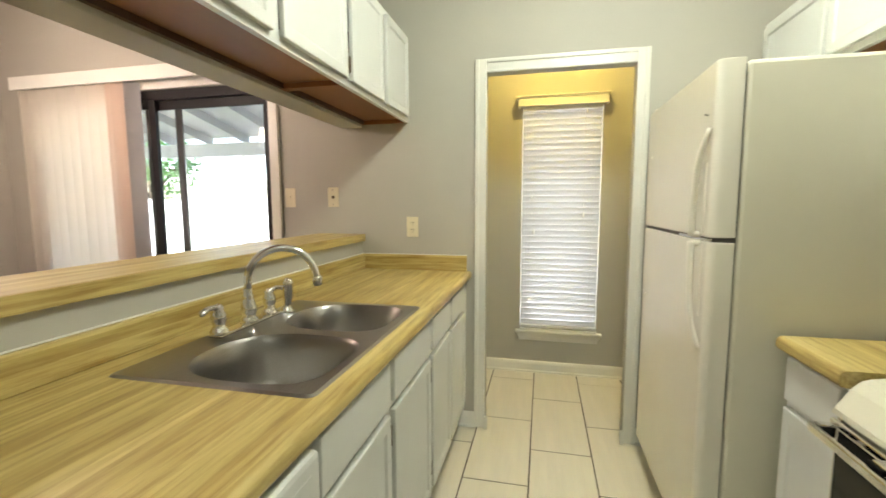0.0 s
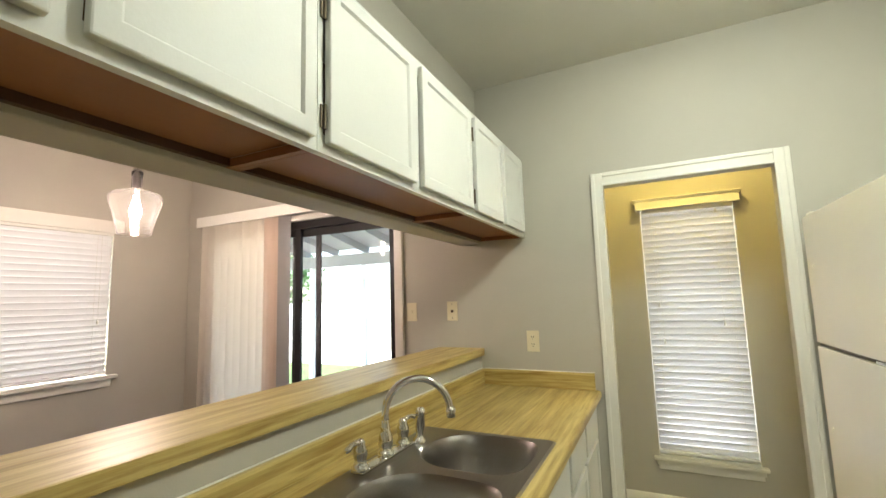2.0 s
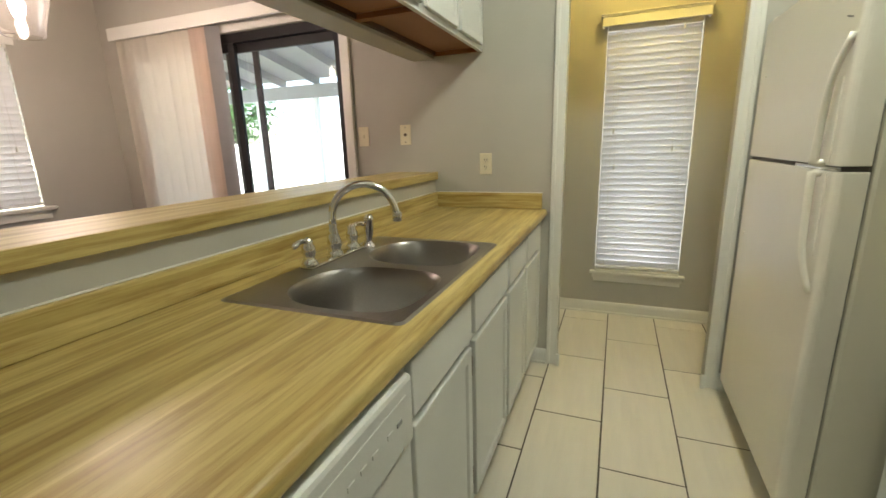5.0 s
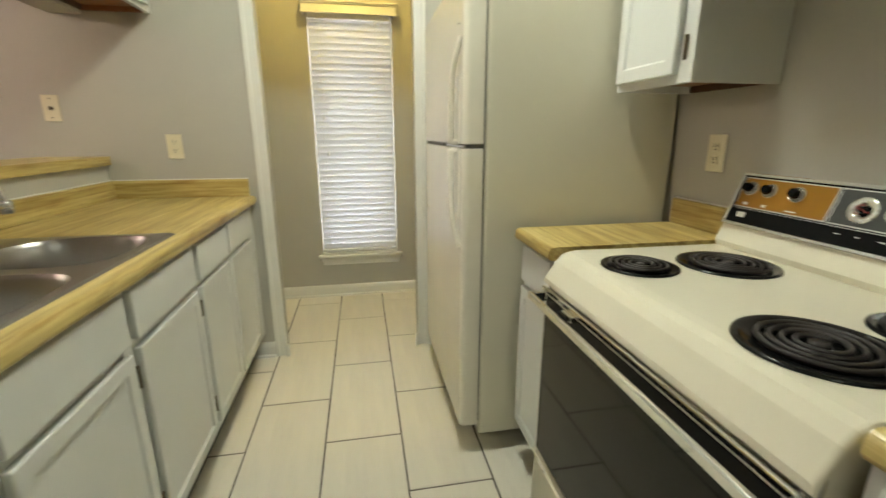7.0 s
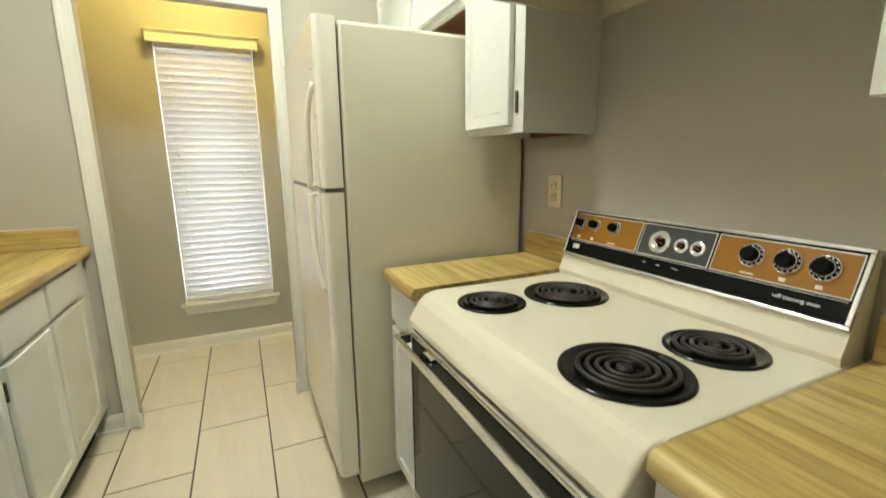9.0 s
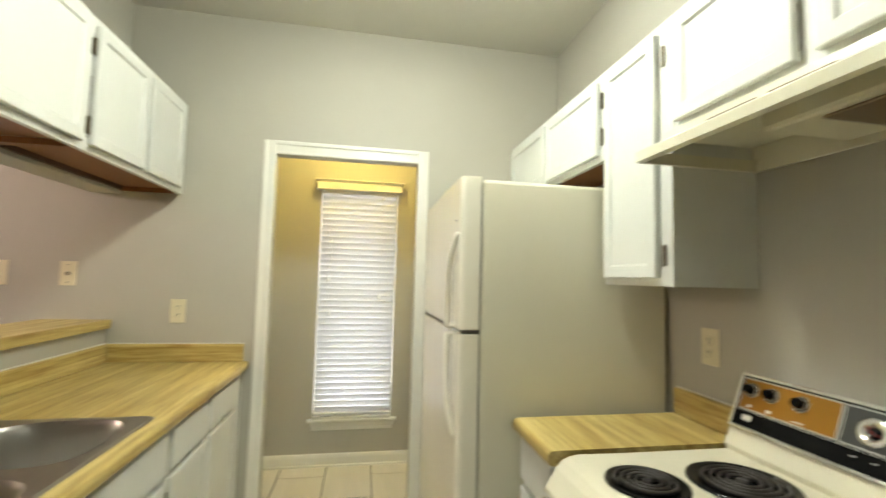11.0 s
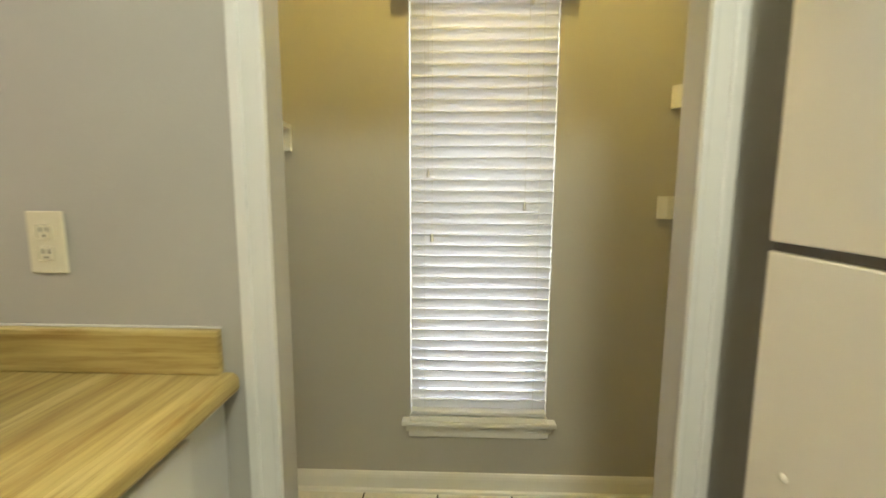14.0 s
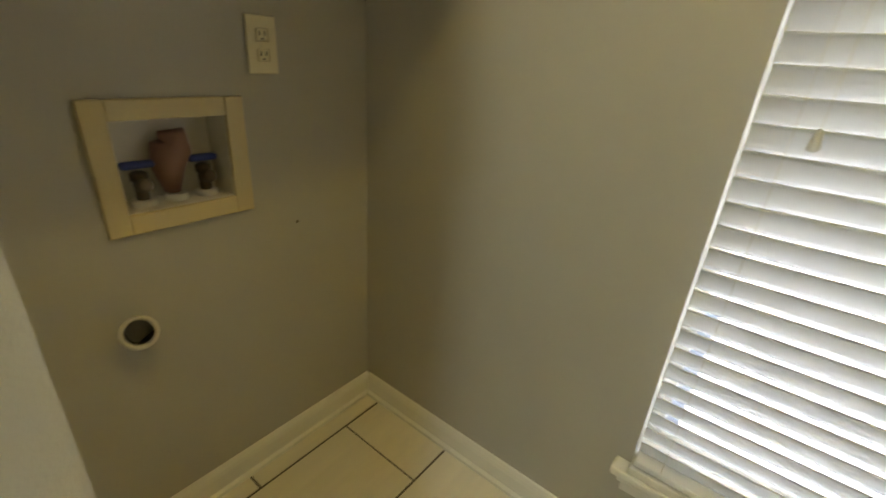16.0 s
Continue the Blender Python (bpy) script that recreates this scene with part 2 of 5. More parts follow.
FENCE = surface("white_fence_boards", (0.80, 0.80, 0.78), 0.6, var=0.05)
PATIOPAINT = surface("grey_patio_paint", (0.36, 0.36, 0.37), 0.6, var=0.06)
BARK = surface("tree_bark", (0.10, 0.075, 0.05), 0.9, var=0.3, fine=30, relief=0.8)
LEAF = translucent("green_leaves", (0.12, 0.24, 0.08), 0.4, 0.6)

# ---- building helpers ----


def part(name, bm, mat, parent=None, label="", smooth=False):
    """Links a bmesh as one mesh object, under a thing or a part where one is given."""
    me = bpy.data.meshes.new(name)
    bmesh.ops.recalc_face_normals(bm, faces=bm.faces)
    bm.to_mesh(me)
    bm.free()
    me.materials.append(mat)
    if smooth:
        for p in me.polygons:
            p.use_smooth = True
    ob = new(name, me)
    if parent is not None:
        ob.parent = parent
        if parent.type == 'EMPTY':
            ob.matrix_parent_inverse = Matrix.Translation(parent.location).inverted()
    if label:
        ob["label"] = label
    return ob


def thing(name, place, label, category, group=""):
    ob = new(name)
    ob.location = place
    ob.empty_display_size = 0.05
    return tagged(ob, label, category, group)


def setting(name, bm, mat, label="", category=""):
    bmesh.ops.remove_doubles(bm, verts=bm.verts[:], dist=0.0001)
    return tagged(part(name, bm, mat), label, category, kind="structure")


def box(bm, x0, x1, y0, y1, z0, z1, bevel=0.0, m=None, segments=2):
    r = bmesh.ops.create_cube(bm, size=1.0)
    vs = r["verts"]
    for v in vs:
        v.co = Vector(((x0 + x1) / 2 + v.co.x * (x1 - x0), (y0 + y1) / 2 + v.co.y * (y1 - y0), (z0 + z1) / 2 + v.co.z * (z1 - z0)))
    if bevel:
        es = list({e for v in vs for e in v.link_edges})
        out = bmesh.ops.bevel(bm, geom=es, offset=bevel, segments=segments, affect='EDGES', profile=0.5)
        vs = list({v for f in out["faces"] for v in f.verts} | {v for v in vs if v.is_valid})
        if m is not None:
            seen = set()
            stack = [v for v in vs if v.is_valid]
            while stack:
                v = stack.pop()
                if v in seen:
                    continue
                seen.add(v)
                stack += [e.other_vert(v) for e in v.link_edges]
            vs = list(seen)
    if m is not None:
        bmesh.ops.transform(bm, matrix=m, verts=vs)
    return bm


def slab(x0, x1, y0, y1, z0, z1, bevel=0.0, m=None, segments=2):
    return box(bmesh.new(), x0, x1, y0, y1, z0, z1, bevel, m, segments)


def face_frame(origin, facing):
    """Axes on an upright face: u to its right, v up, n out of it."""
    n = Vector({"+x": (1, 0, 0), "-x": (-1, 0, 0), "-y": (0, -1, 0), "+y": (0, 1, 0)}[facing])
    v = Vector((0, 0, 1))
    u = v.cross(n)
    m = Matrix((u, v, n)).transposed().to_4x4()
    m.translation = origin
    return m


def lathe(bm, profile, m, seg=24, closed=False):
    """Turns (radius, height) pairs round the z axis of m."""
    rings = []
    for r, z in profile:
        rings.append([bm.verts.new(m @ Vector((r * math.cos(2 * math.pi * i / seg), r * math.sin(2 * math.pi * i / seg), z))) for i in range(seg)])
    for a, b in zip(rings, rings[1:]):
        for i in range(seg):
            j = (i + 1) % seg
            bm.faces.new((a[i], a[j], b[j], b[i]))
    if closed:
        bm.faces.new(rings[0][::-1])
        bm.faces.new(rings[-1])
    return bm


def tube(bm, pts, radius, seg=10, radii=None):
    """A round bar along points."""
    pts = [Vector(p) for p in pts]
    rings, side = [], None
    for i, p in enumerate(pts):
        d = (pts[min(i + 1, len(pts) - 1)] - pts[max(i - 1, 0)]).normalized()
        if side is None:
            side = d.orthogonal().normalized()
        side = (side - d * side.dot(d)).normalized()
        up = d.cross(side)
        r = radii[i] if radii else radius
        rings.append([bm.verts.new(p + r * (math.cos(2 * math.pi * k / seg) * side + math.sin(2 * math.pi * k / seg) * up)) for k in range(seg)])
    for a, b in zip(rings, rings[1:]):
        for k in range(seg):
            j = (k + 1) % seg
            bm.faces.new((a[k], a[j], b[j], b[k]))
    bm.faces.new(rings[0][::-1])
    bm.faces.new(rings[-1])
    return bm


def extrude_profile(profile, along, a, b):
    """A moulding: a closed profile of (out, up) carried along one axis. along: (origin, out axis, run axis)."""
    bm = bmesh.new()
    origin, out, run = (Vector(v) for v in along)
    ends = []
    for s in (a, b):
        ends.append([bm.verts.new(origin + out * o + Vector((0, 0, 1)) * u + run * s) for o, u in profile])
    n = len(profile)
    for i in range(n):
        j = (i + 1) % n
        bm.faces.new((ends[0][i], ends[0][j], ends[1][j], ends[1][i]))
    bm.faces.new(ends[0][::-1])
    bm.faces.new(ends[1])
    return bm


def panel_door(w, h, m, border=0.05, thick=0.019):
    """A cabinet door with a recessed flat panel and a bevelled inner edge, its lower left corner at m's origin."""
    bm = bmesh.new()
    box(bm, 0, w, 0, h, 0, thick, 0.004)
    front = max(bm.faces, key=lambda f: (f.normal.z > 0.9) * f.calc_area())
    if border:
        bmesh.ops.inset_region(bm, faces=[front], thickness=border - 0.004)
        bmesh.ops.inset_region(bm, faces=[front], thickness=0.009, depth=-0.007)
    bmesh.ops.transform(bm, matrix=m, verts=bm.verts)
    return bm


def hinge(m, parent):
    """A small exposed cabinet hinge: leaf and knuckle."""
    bm = bmesh.new()
    box(bm, -0.006, 0.006, -0.028, 0.028, 0, 0.004, 0.001)
    tube(bm, [(0.004, -0.03, 0.006), (0.004, 0.03, 0.006)], 0.0042, 8)
    bmesh.ops.transform(bm, matrix=m, verts=bm.verts)
    return part("hinge", bm, HINGE, parent, "dark aged metal hinge")

# ---- walls, floors, ceilings ----
WT = PANTRY_Y0 - WALL_Y
DOOR_X0, DOOR_X1, DOOR_Z = -0.082, 0.668, 1.988
PATIO_X0, PATIO_X1, PATIO_Z = -3.22, -1.405, 2.03
EAST = RIGHT_X + 0.12
WEST = DINING_X - 0.15

bm = bmesh.new()
for x0, x1, z0, z1 in ((WEST, PATIO_X0, 0, CEIL), (PATIO_X0, PATIO_X1, PATIO_Z, CEIL), (PATIO_X1, PANTRY_X0 - 0.12, 0, CEIL), (PANTRY_X0 - 0.12, DOOR_X0, 0, CEIL),
                       (DOOR_X0, DOOR_X1, DOOR_Z, CEIL), (DOOR_X1, EAST, 0, CEIL)):
    box(bm, x0, x1, WALL_Y, PATIO_Y if x1 < -0.9 else PANTRY_Y0, z0, z1)
wall_north = setting("wall_north", bm, WALL, "greige painted drywall with a cased opening", "wall")
wall_east = setting("wall_east", slab(RIGHT_X, EAST, BACK_Y, WALL_Y, 0, CEIL), WALL, "greige painted drywall behind the range", "wall")
wall_south = setting("wall_south", slab(WEST, EAST, BACK_Y - 0.12, BACK_Y, 0, CEIL), WALL, "greige painted drywall", "wall")

WIN_Y0, WIN_Y1, WIN_Z0, WIN_Z1 = 0.72, 2.03, 0.93, 2.0
bm = bmesh.new()
for y0, y1, z0, z1 in ((BACK_Y, WIN_Y0, 0, CEIL), (WIN_Y0, WIN_Y1, 0, WIN_Z0), (WIN_Y0, WIN_Y1, WIN_Z1, CEIL), (WIN_Y1, WALL_Y, 0, CEIL)):
    box(bm, WEST, DINING_X, y0, y1, z0, z1)
setting("wall_west", bm, WALL, "greige painted dining room wall with a window", "wall")

HALF_X0, HALF_X1 = -0.93, -0.815
setting("wall_half", slab(HALF_X0, HALF_X1, BACK_Y, WALL_Y, 0, 1.076), WALL, "low painted wall under the bar top", "wall")
setting("wall_header", slab(HALF_X0, -0.80, BACK_Y, WALL_Y, 1.732, CEIL, 0.004), WALL, "painted header over the pass-through", "wall")

PW_X0, PW_X1, PW_Z0, PW_Z1 = 0.070, 0.626, 0.355, 2.0
PY2 = PANTRY_Y1 + 0.13
bm = bmesh.new()
for x0, x1, z0, z1 in ((PANTRY_X0 - 0.12, PW_X0, 0, CEIL), (PW_X0, PW_X1, 0, PW_Z0), (PW_X0, PW_X1, PW_Z1, CEIL), (PW_X1, PANTRY_X1 + 0.12, 0, CEIL)):
    box(bm, x0, x1, PANTRY_Y1, PY2, z0, z1)
setting("wall_pantry_north", bm, WALL, "greige pantry wall with a tall narrow window", "wall")
bm = bmesh.new()
BOX_Y0, BOX_Y1, BOX_Z0, BOX_Z1 = 2.928, 3.145, 0.834, 1.016
for y0, y1, z0, z1 in ((PANTRY_Y0, BOX_Y0, 0, CEIL), (BOX_Y0, BOX_Y1, 0, BOX_Z0), (BOX_Y0, BOX_Y1, BOX_Z1, CEIL), (BOX_Y1, PANTRY_Y1, 0, CEIL)):
    box(bm, PANTRY_X0 - 0.12, PANTRY_X0, y0, y1, z0, z1)
setting("wall_pantry_west", bm, WALL, "greige pantry wall with a recessed valve box", "wall")
setting("wall_pantry_east", slab(PANTRY_X1, PANTRY_X1 + 0.12, PANTRY_Y0, PANTRY_Y1, 0, CEIL), WALL, "greige pantry side wall", "wall")

setting("ceiling", slab(WEST, EAST, BACK_Y - 0.12, PATIO_Y, CEIL, CEIL + 0.1), CEILING, "off-white painted ceiling", "ceiling")
setting("ceiling_pantry", slab(PANTRY_X0 - 0.12, PANTRY_X1 + 0.12, PATIO_Y, PY2, CEIL, CEIL + 0.1), CEILING, "off-white pantry ceiling", "ceiling")
floor = setting("floor", slab(HALF_X0, EAST, BACK_Y - 0.12, PY2, -0.12, -0.0025), GROUT, "cream tile floor with dark grout joints", "floor")
setting("floor_dining", slab(WEST, HALF_X0, BACK_Y - 0.12, PATIO_Y, -0.12, 0.006), CARPET, "beige dining room carpet", "floor")

# ---- trim ----
BASE_PROFILE = [(0, 0), (0.013, 0), (0.013, 0.062), (0.010, 0.074), (0.005, 0.083), (0, 0.087)]
SHOE = [(0.013, 0), (0.024, 0), (0.022, 0.010), (0.013, 0.016)]


def baseboard(name, origin, out, run, a, b, shoe=True):
    bm = extrude_profile(BASE_PROFILE, (origin, out, run), a, b)
    if shoe:
        other = extrude_profile(SHOE, (origin, out, run), a, b)
        me = bpy.data.meshes.new("shoe")
        other.to_mesh(me)
        other.free()
        bm.from_mesh(me)
        bpy.data.meshes.remove(me)
    return setting(name, bm, TRIM, "white painted baseboard", "baseboard")


baseboard("baseboard_1", (0, PANTRY_Y1, 0), (0, -1, 0), (1, 0, 0), PANTRY_X0 + 0.013, PANTRY_X1 - 0.013)
baseboard("baseboard_2", (PANTRY_X0, 0, 0), (1, 0, 0), (0, 1, 0), PANTRY_Y0, PANTRY_Y1)
baseboard("baseboard_3", (PANTRY_X1, 0, 0), (-1, 0, 0), (0, 1, 0), PANTRY_Y0, PANTRY_Y1)
baseboard("baseboard_4", (0, WALL_Y, 0), (0, -1, 0), (1, 0, 0), -0.26, -0.142)
baseboard("baseboard_5", (0, WALL_Y, 0), (0, -1, 0), (1, 0, 0), 0.728, RIGHT_X)
baseboard("baseboard_6", (0, PANTRY_Y0, 0), (0, 1, 0), (1, 0, 0), PANTRY_X0 + 0.013, DOOR_X0)
baseboard("baseboard_7", (0, PANTRY_Y0, 0), (0, 1, 0), (1, 0, 0), DOOR_X1, PANTRY_X1 - 0.013)

# cased opening: stepped white casing on the kitchen side
for name, x0, x1, z0, z1 in (("door_trim_1", -0.142, DOOR_X0, 0, 2.058), ("door_trim_2", DOOR_X1, 0.728, 0, 2.058)):
    bm = slab(x0, x1, WALL_Y - 0.012, WALL_Y, z0, z1, 0.003)
    outer = (x0, x0 + 0.022) if x0 < 0 else (x1 - 0.022, x1)
    box(bm, outer[0], outer[1], WALL_Y - 0.019, WALL_Y - 0.010, z0, z1, 0.004)
    inner = (x1 - 0.012, x1) if x0 < 0 else (x0, x0 + 0.012)
    box(bm, inner[0], inner[1], WALL_Y - 0.015, WALL_Y - 0.010, z0, 1.988, 0.002)
    setting(name, bm, TRIM, "white painted door casing", "trim")
bm = slab(DOOR_X0, DOOR_X1, WALL_Y - 0.012, WALL_Y, DOOR_Z, 2.058, 0.003)
box(bm, DOOR_X0, DOOR_X1, WALL_Y - 0.019, WALL_Y - 0.010, 2.036, 2.058, 0.004)
box(bm, DOOR_X0, DOOR_X1, WALL_Y - 0.015, WALL_Y - 0.010, DOOR_Z, DOOR_Z + 0.012, 0.002)
setting("door_trim_3", bm, TRIM, "white painted door casing", "trim")
for name, x0, x1 in (("door_trim_4", DOOR_X0 - 0.003, DOOR_X0 + 0.018), ("door_trim_5", DOOR_X1 - 0.018, DOOR_X1 + 0.003)):
    setting(name, slab(x0, x1, WALL_Y - 0.034, WALL_Y - 0.0195, 0, 0.078, 0.005), TRIM, "small white block at the foot of the casing", "trim")


# ---- windows and blinds ----
def slat_mesh(length, width, tilt):
    """One slightly crowned slat, lying along x, tilted about it."""
    bm = bmesh.new()
    n, rows = 6, []
    for i in range(n + 1):
        s = i / n - 0.5
        y, z = s * width, 0.0035 * (1 - 4 * s * s)
        c, d = math.cos(tilt), math.sin(tilt)
        y, z = y * c - z * d, y * d + z * c
        for dz in (0.0, 0.0026):
            rows.append([bm.verts.new((x, y - dz * d, z + dz * c)) for x in (-length / 2, length / 2)])
    for i in range(n):
        for a, b in ((2 * i, 2 * i + 2), (2 * i + 1, 2 * i + 3)):
            bm.faces.new((rows[a][0], rows[a][1], rows[b][1], rows[b][0]))
    for a, b in ((0, 1), (2 * n, 2 * n + 1)):
        bm.faces.new((rows[a][0], rows[a][1], rows[b][1], rows[b][0]))
    bmesh.ops.recalc_face_normals(bm, faces=bm.faces)
    me = bpy.data.meshes.new("slat")
    bm.to_mesh(me)
    bm.free()
    me.materials.append(SLAT)
    for p in me.polygons:
        p.use_smooth = True
    return me


def blind(label, centre, length, z0, z1, turn, pitch, tilt, cords):
    """A closed horizontal blind hanging in front of a window; turn: degrees about z from facing -y."""
    base = thing("window_blind", (centre[0], centre[1], z0), label, "window blind")
    base.rotation_euler = (0, 0, radians(turn))

    def add(ob):
        ob.parent = base
        ob.matrix_parent_inverse = Matrix.Identity(4)
        return ob
    me = slat_mesh(length, 0.05, tilt)
    n = int((z1 - z0 - 0.03) / pitch) + 1
    for i in range(n):
        ob = new("slat", me)
        ob.parent = base
        ob.location = (random.uniform(-0.0012, 0.0012), 0, 0.036 + pitch * i)
        ob.rotation_euler = (radians(random.uniform(-0.3, 0.3)), radians(random.uniform(-0.10, 0.10)), 0)
    rail = part("bottom_rail", slab(-length / 2, length / 2, -0.026, 0.026, 0.0, 0.016, 0.004), SLAT)
    add(rail)
    add(part("head_rail", slab(-length / 2, length / 2, -0.025, 0.03, z1 - z0 - 0.02, z1 - z0 + 0.03, 0.003), TRIM))
    for u in (-0.4, 0.4) if length < 0.8 else (-0.42, 0, 0.42):
        bm = bmesh.new()
        for y in (-0.023, 0.023):
            tube(bm, [(u * length, y, 0.01), (u * length, y, z1 - z0)], 0.0008, 5)
        add(part("ladder_cord", bm, CORD))
    for u, drop in cords:
        bm = bmesh.new()
        tube(bm, [(u, -0.036, z1 - z0), (u, -0.036, drop - z0)], 0.0009, 5)
        cord = add(part("pull_cord", bm, CORD))
        bm = bmesh.new()
        lathe(bm, [(0.001, 0.016), (0.004, 0.013), (0.0055, 0.004), (0.0075, -0.012), (0.006, -0.016), (0.001, -0.017)], pose(u, -0.036, drop - z0), 12)
        add(part("tassel", bm, CORD, None, "small cream cord pull", True))
    return base


# pantry window
win = tagged(new("window_1"), "tall narrow window behind closed blinds", "window", kind="structure")
win.location = (0, 0, 0)
bm = bmesh.new()
FY = PANTRY_Y1 + 0.085
for x0, x1, z0, z1 in ((PW_X0, PW_X0 + 0.03, PW_Z0, PW_Z1), (PW_X1 - 0.03, PW_X1, PW_Z0, PW_Z1), (PW_X0 + 0.03, PW_X1 - 0.03, PW_Z0, PW_Z0 + 0.03),
                       (PW_X0 + 0.03, PW_X1 - 0.03, PW_Z1 - 0.03, PW_Z1), (PW_X0 + 0.03, PW_X1 - 0.03, 1.16, 1.19)):
    box(bm, x0, x1, FY, FY + 0.03, z0, z1, 0.003)
part("window_frame", bm, TRIM, win)
for z0, z1 in ((PW_Z0 + 0.03, 1.16), (1.19, PW_Z1 - 0.03)):
    ob = part("pane", slab(PW_X0 + 0.03, PW_X1 - 0.03, FY + 0.012, FY + 0.016, z0, z1), GLASS, win)
    ob.visible_shadow = False
bm = slab(0.037, 0.664, PANTRY_Y1 - 0.045, PANTRY_Y1, 0.312, 0.334, 0.006)
box(bm, PW_X0 + 0.001, PW_X1 - 0.001, PANTRY_Y1, FY, 0.356, 0.362)
part("window_sill", bm, TRIM, win, "cream painted sill")
bm = slab(0.052, 0.649, PANTRY_Y1 - 0.02, PANTRY_Y1, 0.278, 0.312, 0.004)
box(bm, 0.062, 0.639, PANTRY_Y1 - 0.012, PANTRY_Y1, 0.250, 0.279, 0.004)
part("window_apron", bm, TRIM, win)
bm = slab(PW_X0 + 0.001, PW_X1 - 0.001, PANTRY_Y1 - 0.040, PANTRY_Y1 + 0.02, 0.3343, 0.355, 0.003)
part("inner_sill", bm, TRIM, win)

blind("closed white faux-wood blind in the pantry window", (0.348, PANTRY_Y1 - 0.012, 0), 0.542, 0.362, 1.978, 0, 0.0422, radians(-65),
      ((-0.203, 1.330), (0.161, 1.207), (-0.188, 1.086), (0.170, 1.94)))
val = thing("blind_valance", (0.344, PANTRY_Y1 - 0.03, 1.985), "cream painted wooden valance over the pantry blind", "valance")
bm = slab(0.040, 0.656, PANTRY_Y1 - 0.066, PANTRY_Y1 - 0.052, 1.984, 2.040, 0.004)
box(bm, 0.036, 0.660, PANTRY_Y1 - 0.070, PANTRY_Y1 - 0.0515, 1.984, 1.992, 0.003)
box(bm, 0.032, 0.664, PANTRY_Y1 - 0.072, PANTRY_Y1 - 0.0005, 2.040, 2.049, 0.003)
box(bm, 0.028, 0.668, PANTRY_Y1 - 0.078, PANTRY_Y1 - 0.0005, 2.0495, 2.058, 0.003)
part("front_board", bm, TRIM, val)
for x0 in (0.040, 0.644):
    part("side_return", slab(x0, x0 + 0.012, PANTRY_Y1 - 0.0512, PANTRY_Y1 - 0.0005, 1.984, 2.0395, 0.002), TRIM, val)

# dining window, on the west wall
win = tagged(new("window_2"), "wide dining window behind closed blinds", "window", kind="structure")
bm = bmesh.new()
FX = DINING_X - 0.09
for y0, y1, z0, z1 in ((WIN_Y0, WIN_Y0 + 0.03, WIN_Z0, WIN_Z1), (WIN_Y1 - 0.03, WIN_Y1, WIN_Z0, WIN_Z1), (WIN_Y0 + 0.03, WIN_Y1 - 0.03, WIN_Z0, WIN_Z0 + 0.03),
                       (WIN_Y0 + 0.03, WIN_Y1 - 0.03, WIN_Z1 - 0.03, WIN_Z1), (WIN_Y0 + 0.03, WIN_Y1 - 0.03, 1.45, 1.48)):
    box(bm, FX - 0.03, FX, y0, y1, z0, z1, 0.003)
part("window_frame", bm, TRIM, win)
for z0, z1 in ((WIN_Z0 + 0.03, 1.45), (1.48, WIN_Z1 - 0.03)):
    ob = part("pane", slab(FX - 0.016, FX - 0.012, WIN_Y0 + 0.03, WIN_Y1 - 0.03, z0, z1), GLASS, win)
    ob.visible_shadow = False
bm = slab(DINING_X, DINING_X + 0.05, WIN_Y0 - 0.06, WIN_Y1 + 0.06, 0.905, 0.93, 0.006)
box(bm, DINING_X, DINING_X + 0.016, WIN_Y0 - 0.03, WIN_Y1 + 0.03, 0.845, 0.906, 0.004)
part("window_sill", bm, TRIM, win, "white painted sill")
blind("closed white blind in the dining room window", (DINING_X + 0.012, (WIN_Y0 + WIN_Y1) / 2, 0), WIN_Y1 - WIN_Y0 - 0.03, 0.945, 1.975, 90, 0.0422, radians(-65),
      ((0.56, 1.32),))
val = thing("blind_valance", (DINING_X + 0.05, 1.375, 1.97), "pale wooden valance over the dining blind", "valance")
part("front_board", slab(DINING_X + 0.052, DINING_X + 0.068, WIN_Y0 - 0.03, WIN_Y1 + 0.015, 1.972, 2.062, 0.003), TRIM, val)
part("top_board", slab(DINING_X + 0.0005, DINING_X + 0.0515, WIN_Y0 - 0.03, WIN_Y1 + 0.015, 2.048, 2.060, 0.002), TRIM, val)

# ---- patio door, vanes, and what lies outside ----
pd = tagged(new("door_1"), "dark bronze sliding glass patio door", "door", kind="structure")
bm = bmesh.new()
for x0, x1, z0, z1 in ((PATIO_X0, PATIO_X0 + 0.04, 0, PATIO_Z), (PATIO_X1 - 0.03, PATIO_X1, 0, PATIO_Z), (PATIO_X0 + 0.04, PATIO_X1 - 0.03, PATIO_Z - 0.06, PATIO_Z),
                       (PATIO_X0 + 0.04, PATIO_X1 - 0.03, 0.0, 0.03)):
    box(bm, x0, x1, WALL_Y + 0.015, WALL_Y + 0.10, z0, z1, 0.003)
part("door_frame", bm, BRONZE, pd)
